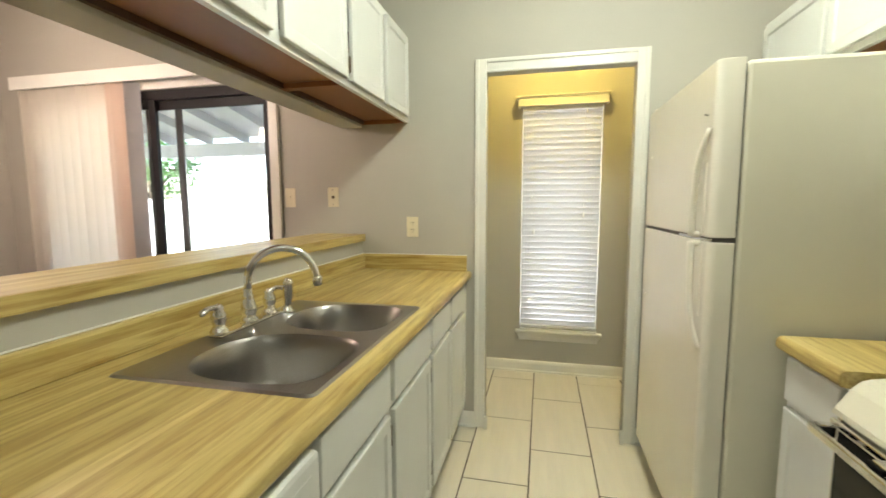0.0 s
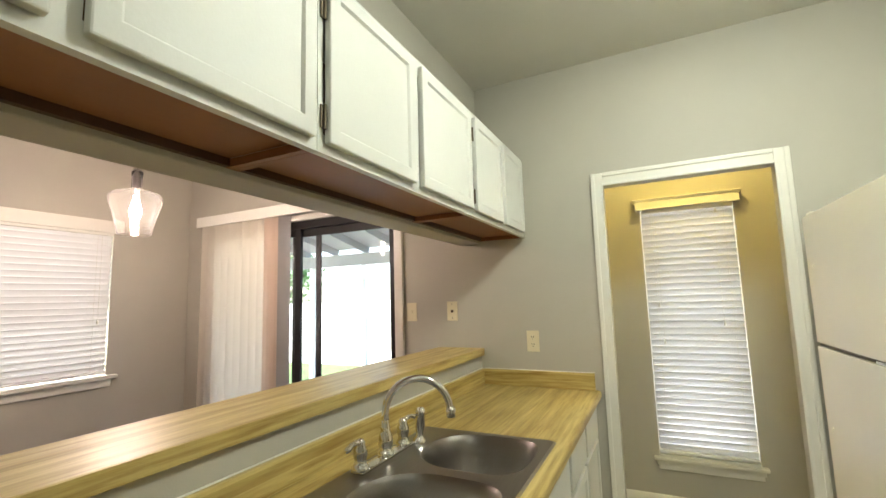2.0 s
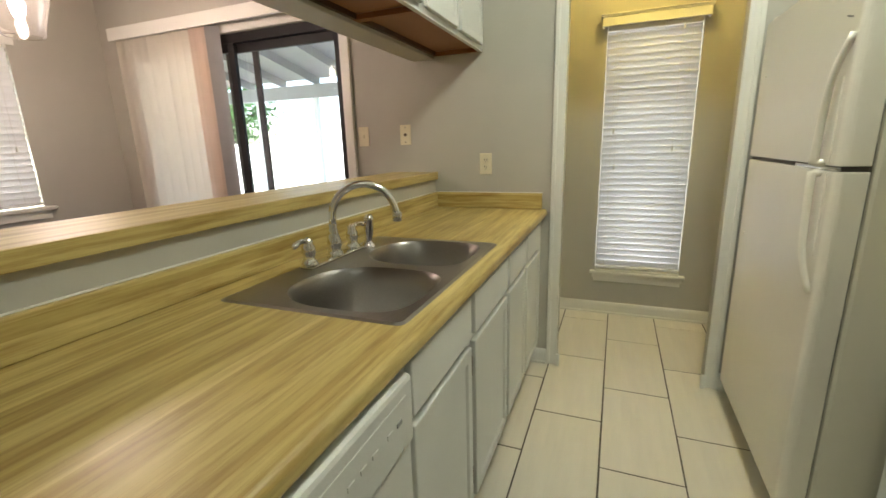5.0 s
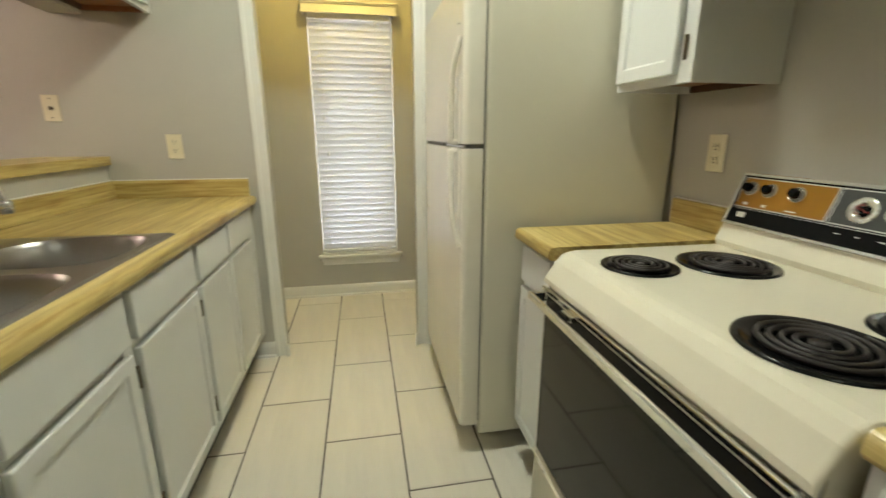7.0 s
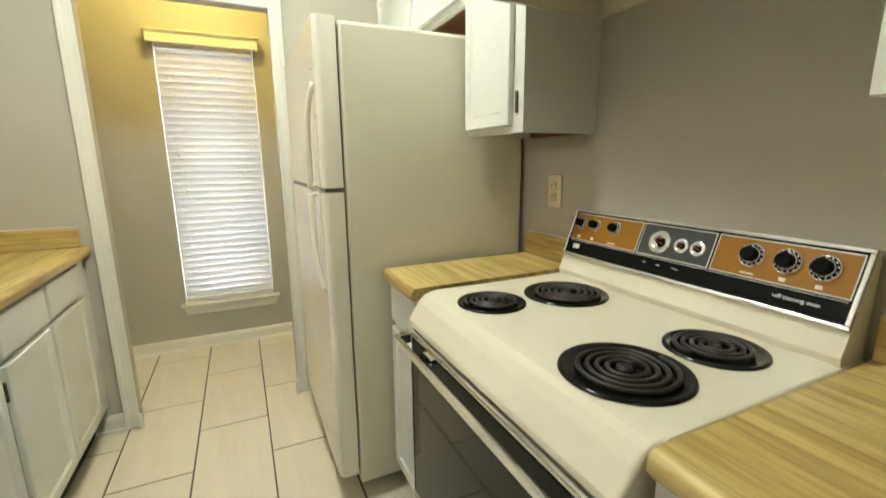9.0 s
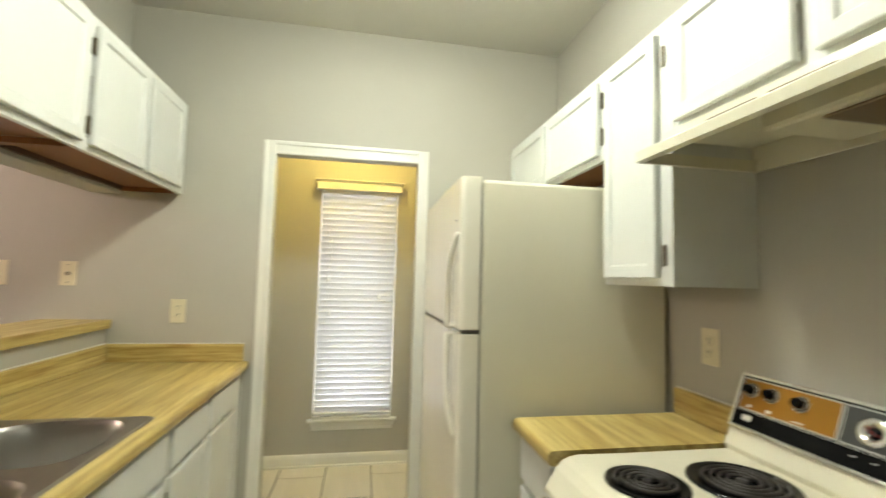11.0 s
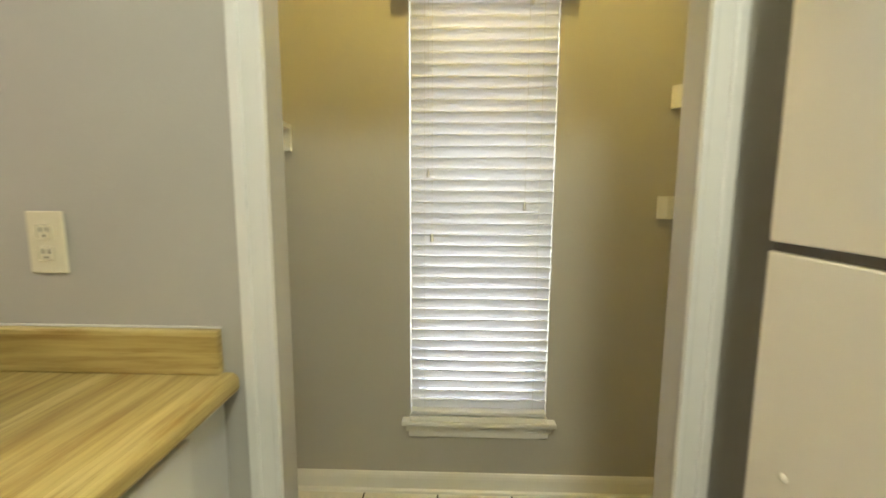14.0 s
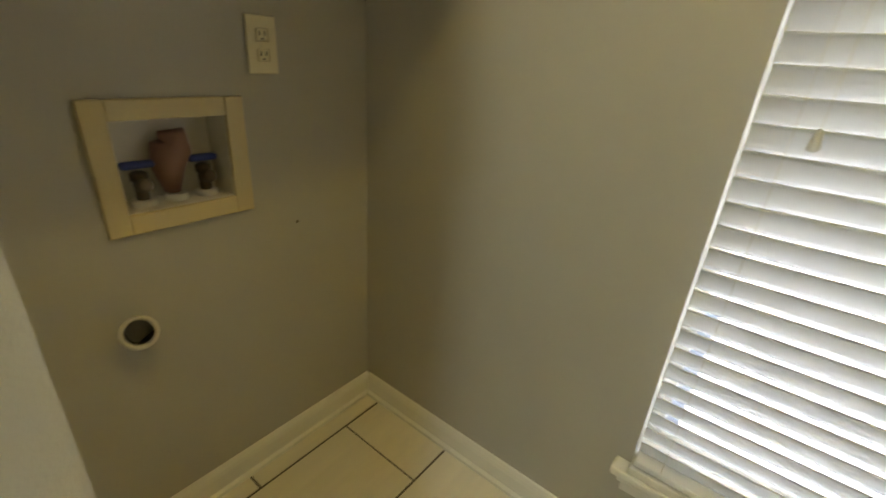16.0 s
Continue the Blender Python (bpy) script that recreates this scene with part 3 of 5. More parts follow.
for x0, x1, y in ((PATIO_X0 + 0.04, -2.255, WALL_Y + 0.03), (-2.37, PATIO_X1 - 0.03, WALL_Y + 0.07)):
    bm = bmesh.new()
    for a, b, z0, z1 in ((x0, x0 + 0.065, 0.03, 1.97), (x1 - 0.05, x1, 0.03, 1.97), (x0 + 0.065, x1 - 0.05, 0.03, 0.12), (x0 + 0.065, x1 - 0.05, 1.915, 1.97)):
        box(bm, a, b, y - 0.014, y + 0.014, z0, z1, 0.002)
    leaf = part("door_leaf", bm, BRONZE, pd)
    ob = part("pane", slab(x0 + 0.065, x1 - 0.05, y - 0.003, y + 0.003, 0.12, 1.915), GLASS, leaf)
    ob.visible_shadow = False
part("screen_stile", slab(-2.165, -2.115, WALL_Y + 0.086, WALL_Y + 0.099, 0.03, 1.94, 0.002), BRONZE, pd)
bm = slab(PATIO_X1, PATIO_X1 + 0.065, WALL_Y - 0.016, WALL_Y, 0, 2.10, 0.003)
box(bm, PATIO_X1 + 0.045, PATIO_X1 + 0.065, WALL_Y - 0.022, WALL_Y - 0.015, 0, 2.10, 0.003)
setting("door_trim_6", bm, TRIM, "white patio door casing", "trim")
setting("door_trim_7", slab(PATIO_X0, PATIO_X1, WALL_Y - 0.016, WALL_Y, PATIO_Z, 2.10, 0.003), TRIM, "white patio door casing", "trim")

vb = thing("vertical_blind", (-2.76, 2.57, 0.02), "peach vertical vane blind drawn half across the patio door", "vertical blind")
part("head_track", slab(-3.25, -1.36, 2.545, 2.575, 2.075, 2.10, 0.002), TRIM, vb)
bm = slab(-3.275, -1.345, 2.505, 2.520, 2.058, 2.142, 0.004)
box(bm, -3.275, -1.345, 2.521, WALL_Y - 0.001, 2.132, 2.142, 0.002)
part("valance_board", bm, TRIM, vb, "pale valance board")
x = -3.225
while x < -2.30:
    w = 0.089
    ang = radians(random.uniform(8, 26) if x < -2.55 else random.uniform(35, 70))
    bm = bmesh.new()
    rows = []
    for i in range(7):
        s = i / 6 - 0.5
        off = 0.006 * (1 - 4 * s * s)
        px, py = s * w, off
        c, d = math.cos(ang), math.sin(ang)
        rows.append([bm.verts.new((x + px * c - py * d, 2.562 + px * d + py * c, z)) for z in (0.03, 2.07)])
    for a, b in zip(rows, rows[1:]):
        bm.faces.new((a[0], a[1], b[1], b[0]))
    bmesh.ops.solidify(bm, geom=bm.faces[:], thickness=0.0012)
    # the last vanes take the grey, shaded colour
    part("vane", bm, VANE if x < -2.56 else VANE_PEACH if x < -2.36 else VANE_SHADED, vb)
    x += 0.083 if x < -2.55 else random.uniform(0.028, 0.045)

setting("ground", slab(-60, 60, -60, 60, -0.32, -0.14), GRASS, "lawn around the house", "ground")
setting("patio_slab", slab(-7.0, PANTRY_X0 - 0.13, PATIO_Y + 0.005, 5.9, -0.139, -0.03), CONCRETE, "pale concrete patio floor", "patio")
# added pale ground: brightens the view through the slats and bounces light up
setting("pale_bounce_slab", slab(PANTRY_X0 - 0.125, 3.4, PY2 + 0.006, 8.6, -0.139, -0.032), CONCRETE, "pale concrete slab added below the pantry window to brighten the blind's gaps", "path")
roof = thing("patio_roof", (-4, 4.3, 2.2), "grey painted patio roof with open rafters", "patio roof")
P0, P1 = Vector((0, 2.76, 2.78)), Vector((0, 5.75, 2.14))
slope = math.atan2(P1.z - P0.z, P1.y - P0.y)
L = (P1 - P0).length
rm = Matrix.Translation((0, P0.y, P0.z)) @ Matrix.Rotation(slope, 4, 'X')
part("decking", slab(-7.0, PANTRY_X0 - 0.14, 0, L, 0.11, 0.13, 0, rm), PATIOPAINT, roof)
x = -6.9
while x < -1.0:
    part("rafter", slab(x, x + 0.038, 0, L, 0.0, 0.108, 0.003, rm), PATIOPAINT, roof)
    x += 0.60
part("front_beam", slab(-7.0, PANTRY_X0 - 0.14, 5.66, 5.75, 1.98, 2.16, 0.005), PATIOPAINT, roof)
for x in (-6.8, -5.0, -3.95, -2.3, -1.1):
    part("post", slab(x, x + 0.07, 5.67, 5.74, -0.03, 1.979, 0.004), FENCE, roof)

fence = thing("garden_fence", (-5, 9.0, -0.14), "bright white board fence round the garden", "fence")
bm0 = slab(0, 0.14, 0, 0.02, -0.14, 1.42, 0.003)
me = bpy.data.meshes.new("board")
bm0.to_mesh(me)
bm0.free()
me.materials.append(FENCE)
for i in range(110):
    ob = new("board", me)
    ob.parent = fence
    ob.matrix_parent_inverse = Matrix.Translation(fence.location).inverted()
    ob.location = (-13 + i * 0.146, 9.0 + random.uniform(-0.002, 0.002), random.uniform(-0.008, 0.008))
for z in (0.15, 1.05):
    part("fence_rail", slab(-13, 3.05, 9.021, 9.06, z, z + 0.09), FENCE, fence)


def tree(x, y, height, spread, seed):
    """A tapered trunk with limbs and a loose crown of small leaves."""
    rng = random.Random(seed)
    t = thing("tree", (x, y, -0.14), "leafy green tree behind the fence", "tree", "trees behind the fence")
    bm = bmesh.new()
    tube(bm, [(x, y, -0.14), (x + 0.1, y, height * 0.35), (x + 0.05, y + 0.1, height * 0.7)], 0.1, 8, [0.17, 0.12, 0.05])
    tips = []
    for i in range(16):
        a = rng.uniform(0, 6.28)
        z0 = height * rng.uniform(0.2, 0.6)
        r = spread * rng.uniform(0.5, 1.0)
        tip = (x + r * math.cos(a), y + r * math.sin(a), z0 + height * rng.uniform(0.05, 0.4))
        tube(bm, [(x + 0.07, y, z0), ((x + tip[0]) / 2, (y + tip[1]) / 2, (z0 + tip[2]) / 2 + 0.1), tip], 0.03, 6, [0.05, 0.03, 0.012])
        tips.append(tip)
    part("trunk", bm, BARK, t)
    verts, faces = [], []
    for i in range(2600):
        cx, cy, cz = tips[rng.randrange(len(tips))]
        p = Vector((rng.gauss(cx, spread * 0.24), rng.gauss(cy, spread * 0.24), rng.gauss(cz, height * 0.085)))
        d = Vector((rng.uniform(-1, 1), rng.uniform(-1, 1), rng.uniform(-0.7, 0.7))).normalized()
        e = d.orthogonal().normalized()
        s = rng.uniform(0.05, 0.10)
        k = len(verts)
        verts += [p - d * s, p + e * s * 0.45, p + d * s, p - e * s * 0.45]
        faces.append((k, k + 1, k + 2, k + 3))
    me = bpy.data.meshes.new("crown")
    me.from_pydata(verts, [], faces)
    me.materials.append(LEAF)
    ob = new("crown", me)
    ob.parent = t
    ob.matrix_parent_inverse = Matrix.Translation(t.location).inverted()
    tagged(ob, kind="stuff")


for i, (x, y, h, s) in enumerate(((-12.3, 12.0, 4.2, 1.1), (-15.4, 13.5, 5.0, 1.6))):
    tree(x, y, h, s, 11 + i)


# ---- kitchen: cupboards ----
def wall_cabinet(label, facing, front, back, y0, y1, z0, z1, doors, hinges, brown=False, group=""):
    """A painted wall cabinet with a brown recessed underside; doors: (start, end) along y; hinges: (y, door index)."""
    t = thing("wall_cabinet", ((front + back) / 2, (y0 + y1) / 2, z0), label, "cabinet", group)
    s = 1 if facing == "+x" else -1
    lo, hi = sorted((front, back))
    th = 0.018
    cut = 0.022 if brown else 0.0
    for yy in (y0, y1 - th):
        part("side_panel", slab(lo, hi, yy, yy + th, z0 + cut, z1), CABINET, t)
        if brown:
            d0, d1 = sorted((front - s * 0.021, back))
            part("divider", slab(d0, d1, yy, yy + th, z0 + 0.001, z0 + cut - 0.0002), PLYWOOD, t, "brown divider edge")
    part("top_panel", slab(lo, hi, y0 + th, y1 - th, z1 - th, z1), CABINET, t)
    f0, f1 = sorted((front, front - s * 0.02))
    part("bottom_rail", slab(f0, f1, y0 + th, y1 - th, z0, z0 + 0.045), CABINET, t)
    if brown:
        for yy in (y0, y1 - th):
            part("stile_foot", slab(f0, f1, yy, yy + th, z0, z0 + cut - 0.0002), CABINET, t)
    part("top_rail", slab(f0, f1, y0 + th, y1 - th, z1 - 0.06, z1 - th), CABINET, t)
    edges = [y0 + th] + [v for d in doors for v in d] + [y1 - th]
    for p0, p1 in zip(edges[::2], edges[1::2]):
        if p1 - p0 > 0.004:
            part("stile", slab(f0, f1, p0, p1, z0 + 0.045, z1 - 0.06), CABINET, t)
    i0, i1 = sorted((front - s * 0.021, back + s * 0.018))
    part("underside", slab(i0, i1, y0 + th + 0.001, y1 - th - 0.001, z0 + 0.022, z0 + 0.034), PLYWOOD, t, "brown plywood bottom panel")
    # rail coloured as the shadow along the underside's back edge
    b0, b1 = sorted((back, back + s * 0.017))
    part("back_rail", slab(b0, b1, y0 + th + 0.001, y1 - th - 0.001, z0 + 0.002, z1 - 0.02), SHADOW_RAIL, t, "back rail, coloured dark as the shadow there")
    leaves = []
    for a, b in doors:
        m = face_frame((front + s * 0.001, a if s > 0 else b, z0 + 0.022), facing)
        leaves.append(part("cabinet_door", panel_door(b - a, z1 - z0 - 0.05, m), CABINET, t))
    for y, k in hinges:
        for z in (z0 + 0.085, z1 - 0.105):
            hinge(face_frame((front + s * 0.0015, y, z), facing), leaves[k])
    return t


G = "upper cabinets over the bar"
CX0, CX1, CZ0, CZ1 = -0.799, -0.522, 1.746, 2.205
wall_cabinet("white painted upper cabinet with two doors, beside the end wall", "+x", CX1, CX0, 1.836, 2.628, CZ0, CZ1, ((1.857, 2.202), (2.245, 2.575)), ((1.848, 0), (2.588, 1)), True, group=G)
wall_cabinet("white painted upper cabinet with two doors over the sink", "+x", CX1, CX0, 0.922, 1.834, CZ0, CZ1, ((0.943, 1.345), (1.392, 1.812)), ((0.934, 0),), True, group=G)
wall_cabinet("white painted upper cabinet with two doors over the dishwasher", "+x", CX1, CX0, -0.02, 0.920, CZ0, CZ1, ((0.02, 0.435), (0.475, 0.900)), ((0.008, 0),), True, group=G)
wall_cabinet("white painted upper cabinet with two doors near the room's end", "+x", CX1, CX0, -1.0, -0.022, CZ0, CZ1, ((-0.97, -0.53), (-0.49, -0.05)), (), True, group=G)

G = "upper cabinets on the range wall"
RX, RT = 1.218, 2.112
RB = RIGHT_X - 0.001
wall_cabinet("short white upper cabinet with two doors over the refrigerator", "-x", RX, RB, 1.640, 2.628, 1.790, RT, ((1.672, 2.120), (2.142, 2.600)), ((1.658, 0),), group=G)
wall_cabinet("tall narrow white upper cabinet with one door", "-x", RX, RB, 1.306, 1.638, 1.352, RT, ((1.355, 1.622),), ((1.336, 0),), group=G)
wall_cabinet("short white upper cabinet with two doors above the range hood", "-x", RX, RB, 0.545, 1.304, 1.775, RT, ((0.575, 0.905), (0.945, 1.280)), ((0.560, 0),), group=G)
wall_cabinet("white upper cabinet with one door beside the hood", "-x", RX, RB, -0.05, 0.543, 1.352, RT, ((-0.02, 0.505),), ((0.522, 0),), group=G)


def base_cabinet(label, facing, front, back, y0, y1, fronts, hinges=(), group=""):
    """A painted base cabinet: toe kick, body, drawer fronts above doors."""
    t = thing("base_cabinet", ((front + back) / 2, (y0 + y1) / 2, 0), label, "cabinet", group)
    s = 1 if facing == "+x" else -1
    lo, hi = sorted((front, back))
    g0, g1 = sorted((front, front - s * 0.02))
    c0, c1 = sorted((front - s * 0.0202, back))
    part("face_frame", slab(g0, g1, y0, y1, 0.145, 0.874), CABINET, t)
    part("carcass", slab(c0, c1, y0, y1, 0.145, 0.735), CABINET, t)
    k0, k1 = sorted((back, front - s * 0.07))
    # the shade under the cabinet is put into the toe kick's colour
    part("toe_kick", slab(k0, k1, y0, y1, 0.0, 0.1445), DARK_RECESS, t, "recessed toe kick, coloured dark as its shade")
    leaves = []
    for a, b in fronts:
        m = face_frame((front + s * 0.001, a if s > 0 else b, 0.738), facing)
        part("drawer_front", panel_door(b - a, 0.124, m, 0.0), CABINET, t)
        m = face_frame((front + s * 0.001, a if s > 0 else b, 0.182), facing)
        leaves.append(part("cabinet_door", panel_door(b - a, 0.534, m, 0.048), CABINET, t))
    for y, i in hinges:
        for z in (0.262, 0.640):
            hinge(face_frame((front + s * 0.0015, y, z), facing), leaves[i])
    return t


G = "base cabinets under the sink counter"
BX = -0.192
base_cabinet("white painted base cabinet with two doors beside the end wall", "+x", BX, -0.79, 1.775, 2.628, ((1.790, 2.115), (2.147, 2.490)), ((1.783, 0),), group=G)
base_cabinet("white painted two-door base cabinet under the sink", "+x", BX, -0.79, 0.908, 1.773, ((0.930, 1.312), (1.348, 1.750)), ((1.336, 1),), group=G)
base_cabinet("white painted base cabinet past the dishwasher", "+x", BX, -0.79, -1.0, 0.296, ((-0.97, -0.37), (-0.33, 0.27)), group=G)
G = "base cabinets beside the range"
BR = 0.925
base_cabinet("narrow white base cabinet between refrigerator and range", "-x", BR, RIGHT_X - 0.001, 1.362, 1.628, ((1.385, 1.610),), ((1.618, 0),), group=G)
base_cabinet("white painted base cabinet next to the range", "-x", BR, RIGHT_X - 0.001, -0.55, 0.572, ((-0.52, -0.01), (0.03, 0.548)), group=G)


# ---- worktops ----
def worktop(label, front, back, y0, y1, facing, splash_x, hole=None):
    """Laminate worktop with a rounded front edge and a low back splash."""
    s = 1 if facing == "+x" else -1
    t = thing("worktop", ((front + back) / 2, (y0 + y1) / 2, COUNTER - 0.04), label, "worktop")
    prof = []
    r = 0.016
    for i in range(7):
        a = math.pi / 2 * i / 6
        prof.append((front - s * r + s * r * math.sin(a), COUNTER - r + r * math.cos(a)))
    prof += [(front, COUNTER - 0.030), (front - s * 0.005, COUNTER - 0.038), (front - s * 0.02, COUNTER - 0.0405)]
    bm = bmesh.new()
    ring = [[bm.verts.new((x, y, z)) for x, z in prof] for y in (y0, y1)]
    n = len(prof)
    inner = front - s * 0.0201
    top = [bm.verts.new((inner, y, COUNTER)) for y in (y0, y1)]
    bot = [bm.verts.new((inner, y, COUNTER - 0.0405)) for y in (y0, y1)]
    for i in range(n - 1):
        bm.faces.new((ring[0][i], ring[0][i + 1], ring[1][i + 1], ring[1][i]))
    bm.faces.new((top[0], ring[0][0], ring[1][0], top[1]))
    bm.faces.new((bot[0], bot[1], ring[1][-1], ring[0][-1]))
    for e, q in ((0, 1), (1, -1)):
        bm.faces.new(([top[e]] + ring[e] + [bot[e]])[::q])
    lo, hi = sorted((inner, back))
    if hole:
        hx0, hx1, hy0, hy1 = hole
        for a, b, c, d in ((lo, hi, y0, hy0), (lo, hi, hy1, y1), (lo, hx0, hy0, hy1), (hx1, hi, hy0, hy1)):
            box(bm, a, b, c, d, COUNTER - 0.0405, COUNTER)
    else:
        box(bm, lo, hi, y0, y1, COUNTER - 0.0405, COUNTER)
    bmesh.ops.remove_doubles(bm, verts=bm.verts[:], dist=0.0002)
    part("top", bm, BLOCK_Y, t)
    a, b = sorted((splash_x, back))
    part("back_splash", slab(a, b, y0, y1, COUNTER + 0.0002, 1.002, 0.004), BLOCK_YZ, t)
    c0, c1 = sorted((back, back + s * 0.005))
    part("caulk_bead", slab(c0, c1, y0, y1, 1.0021, 1.0060, 0.001), TRIM, t, "white caulk line")
    return t


SINK = (-0.718, -0.207, 0.968, 1.748)
wt = worktop("butcher-block laminate worktop around the sink", -0.160, -0.8145, -1.0, 2.628, "+x", -0.797, (-0.700, -0.225, 0.985, 1.730))
part("end_splash", slab(-0.7968, -0.187, 2.610, 2.628, COUNTER + 0.0002, 1.002, 0.004), BLOCK_X, wt)
part("end_caulk", slab(-0.7968, -0.187, 2.6235, 2.6285, 1.0022, 1.0060, 0.001), TRIM, wt, "white caulk line")
worktop("butcher-block laminate worktop between refrigerator and range", 0.886, RIGHT_X - 0.001, 1.358, 1.632, "-x", 1.470)
worktop("butcher-block laminate worktop next to the range", 0.906, RIGHT_X - 0.001, -0.55, 0.574, "-x", 1.470)

bar = thing("bar_top", (-0.94, 0.8, 1.077), "butcher-block laminate bar top on the low wall", "bar top")
part("top", slab(-1.095, -0.800, -1.2, 2.628, 1.0765, 1.118, 0.003), BLOCK_Y, bar)
part("edge_band", slab(-0.7998, -0.797, -1.2, 2.628, 1.0768, 1.1176, 0.0008), BLOCK_YZ, bar, "laminate edge strip")

# ---- sink and tap ----
sink = thing("kitchen_sink", (-0.46, 1.36, COUNTER), "brushed stainless double-bowl drop-in sink", "sink")


def bowl_loop(x0, x1, y0, y1, z, n=40, p=3.7, shrink=0.0):
    out = []
    cx, cy, rx, ry = (x0 + x1) / 2, (y0 + y1) / 2, (x1 - x0) / 2 - shrink, (y1 - y0) / 2 - shrink
    for i in range(n):
        a = 2 * math.pi * i / n
        c, d = math.cos(a), math.sin(a)
        q = p if c > 0 else 2.35
        out.append(Vector((cx + rx * math.copysign(abs(c) ** (2 / q), c), cy + ry * math.copysign(abs(d) ** (2 / q), d), z)))
    return out


BOWLS = ((-0.612, -0.236, 1.000, 1.338), (-0.600, -0.240, 1.385, 1.716))
bm = bmesh.new()
rim_z = COUNTER + 0.0045
x0, x1, y0, y1 = SINK


def rounded(x0, x1, y0, y1, z, r, n=6):
    out = []
    for cx, cy, a0 in ((x1 - r, y1 - r, 0), (x0 + r, y1 - r, 90), (x0 + r, y0 + r, 180), (x1 - r, y0 + r, 270)):
        for i in range(n + 1):
            a = radians(a0 + 90 * i / n)
            out.append(Vector((cx + r * math.cos(a), cy + r * math.sin(a), z)))
    return out


loops = []
for lp in (rounded(x0 + 0.008, x1 - 0.008, y0 + 0.008, y1 - 0.008, rim_z, 0.018), bowl_loop(*BOWLS[0], rim_z), bowl_loop(*BOWLS[1], rim_z)):
    loops.append([bm.verts.new(v) for v in lp])
edges = []
for lp in loops:
    for i in range(len(lp)):
        edges.append(bm.edges.new((lp[i], lp[(i + 1) % len(lp)])))
bmesh.ops.triangle_fill(bm, use_beauty=True, use_dissolve=False, edges=edges)
skirt = [bm.verts.new(v) for v in rounded(x0, x1, y0, y1, COUNTER + 0.0004, 0.022)]
n = len(skirt)
for i in range(n):
    j = (i + 1) % n
    bm.faces.new((loops[0][i], loops[0][j], skirt[j], skirt[i]))
part("rim", bm, STEEL, sink)
for k, b in enumerate(BOWLS):
    bm = bmesh.new()
    rings = []
    for dz, sh in ((0.0, 0.0), (-0.005, 0.003), (-0.012, 0.008), (-0.06, 0.016), (-0.12, 0.030), (-0.148, 0.046), (-0.163, 0.075), (-0.169, 0.11)):
        rings.append([bm.verts.new(v) for v in bowl_loop(*b, rim_z + dz, shrink=sh)])
    for p, q in zip(rings, rings[1:]):
        for i in range(40):
            j = (i + 1) % 40
            bm.faces.new((p[i], p[j], q[j], q[i]))
    bm.faces.new(rings[-1])
    bowl = part("bowl", bm, STEEL, sink, smooth=True)
    cx, cy = (b[0] + b[1]) / 2, (b[2] + b[3]) / 2
    bm = bmesh.new()
    lathe(bm, [(0.044, 0.001), (0.042, 0.004), (0.036, 0.003), (0.032, -0.002), (0.004, -0.003)], pose(cx, cy, rim_z - 0.168), 24)
    part("drain", bm, CHROME, bowl, "chrome strainer drain", True)

tap = thing("kitchen_faucet", (-0.672, 1.395, rim_z), "polished chrome gooseneck faucet with lever handles and side spray", "faucet")
FXX = -0.668
bm = bmesh.new()
box(bm, FXX - 0.022, FXX + 0.022, 1.245, 1.545, rim_z + 0.0003, rim_z + 0.010, 0.004)
part("base_plate", bm, CHROME, tap)
bm = bmesh.new()
lathe(bm, [(0.027, 0.010), (0.027, 0.016), (0.024, 0.022), (0.019, 0.030), (0.024, 0.044), (0.0235, 0.056), (0.018, 0.076), (0.0150, 0.084), (0.0160, 0.090), (0.0130, 0.098), (0.0122, 0.115)], pose(FXX, 1.395, rim_z), 20)
pts = [(FXX, 1.395, rim_z + 0.09)]
dirx, diry = 0.86, 0.51
R = 0.103
for i in range(17):
    a = math.pi * (1 - i / 16 * 0.96)
    pts.append((FXX + dirx * (R + R * math.cos(a)), 1.395 + diry * (R + R * math.cos(a)), rim_z + 0.135 + R * math.sin(a)))
end = Vector(pts[-1])
pts.append(tuple(end + Vector((0.003, 0.002, -0.022))))
tube(bm, pts, 0.0120, 14)
spout = part("spout", bm, CHROME, tap, smooth=True)
bm = bmesh.new()
lathe(bm, [(0.0130, 0.018), (0.0158, 0.013), (0.0158, -0.010), (0.0120, -0.014)], pose(end.x + 0.004, end.y + 0.002, end.z - 0.022), 16, True)
part("aerator", bm, CHROME, spout, smooth=True)
for y, way in ((1.265, -1), (1.500, 1)):
    bm = bmesh.new()
    lathe(bm, [(0.026, 0.010), (0.026, 0.016), (0.022, 0.023), (0.016, 0.032), (0.021, 0.050), (0.0200, 0.066), (0.0145, 0.078), (0.0150, 0.085), (0.009, 0.093), (0.002, 0.096)], pose(FXX, y, rim_z), 18)
    tube(bm, [(FXX, y, rim_z + 0.082), (FXX + 0.003, y + way * 0.022, rim_z + 0.090), (FXX + 0.005, y + way * 0.046, rim_z + 0.090), (FXX + 0.007, y + way * 0.066, rim_z + 0.084), (FXX + 0.007, y + way * 0.074, rim_z + 0.081)], 0.006, 10, [0.0095, 0.0078, 0.0072, 0.0092, 0.006])
    part("lever_handle", bm, CHROME, tap, smooth=True)
bm = bmesh.new()
lathe(bm, [(0.024, 0.004), (0.022, 0.014), (0.014, 0.021), (0.012, 0.032), (0.0175, 0.064), (0.0165, 0.100), (0.0175, 0.108), (0.012, 0.120), (0.003, 0.123)], pose(-0.640, 1.560, rim_z) @ pose(0, 0, 0, 4, 6, 0), 18)
part("side_spray", bm, CHROME, tap, smooth=True)

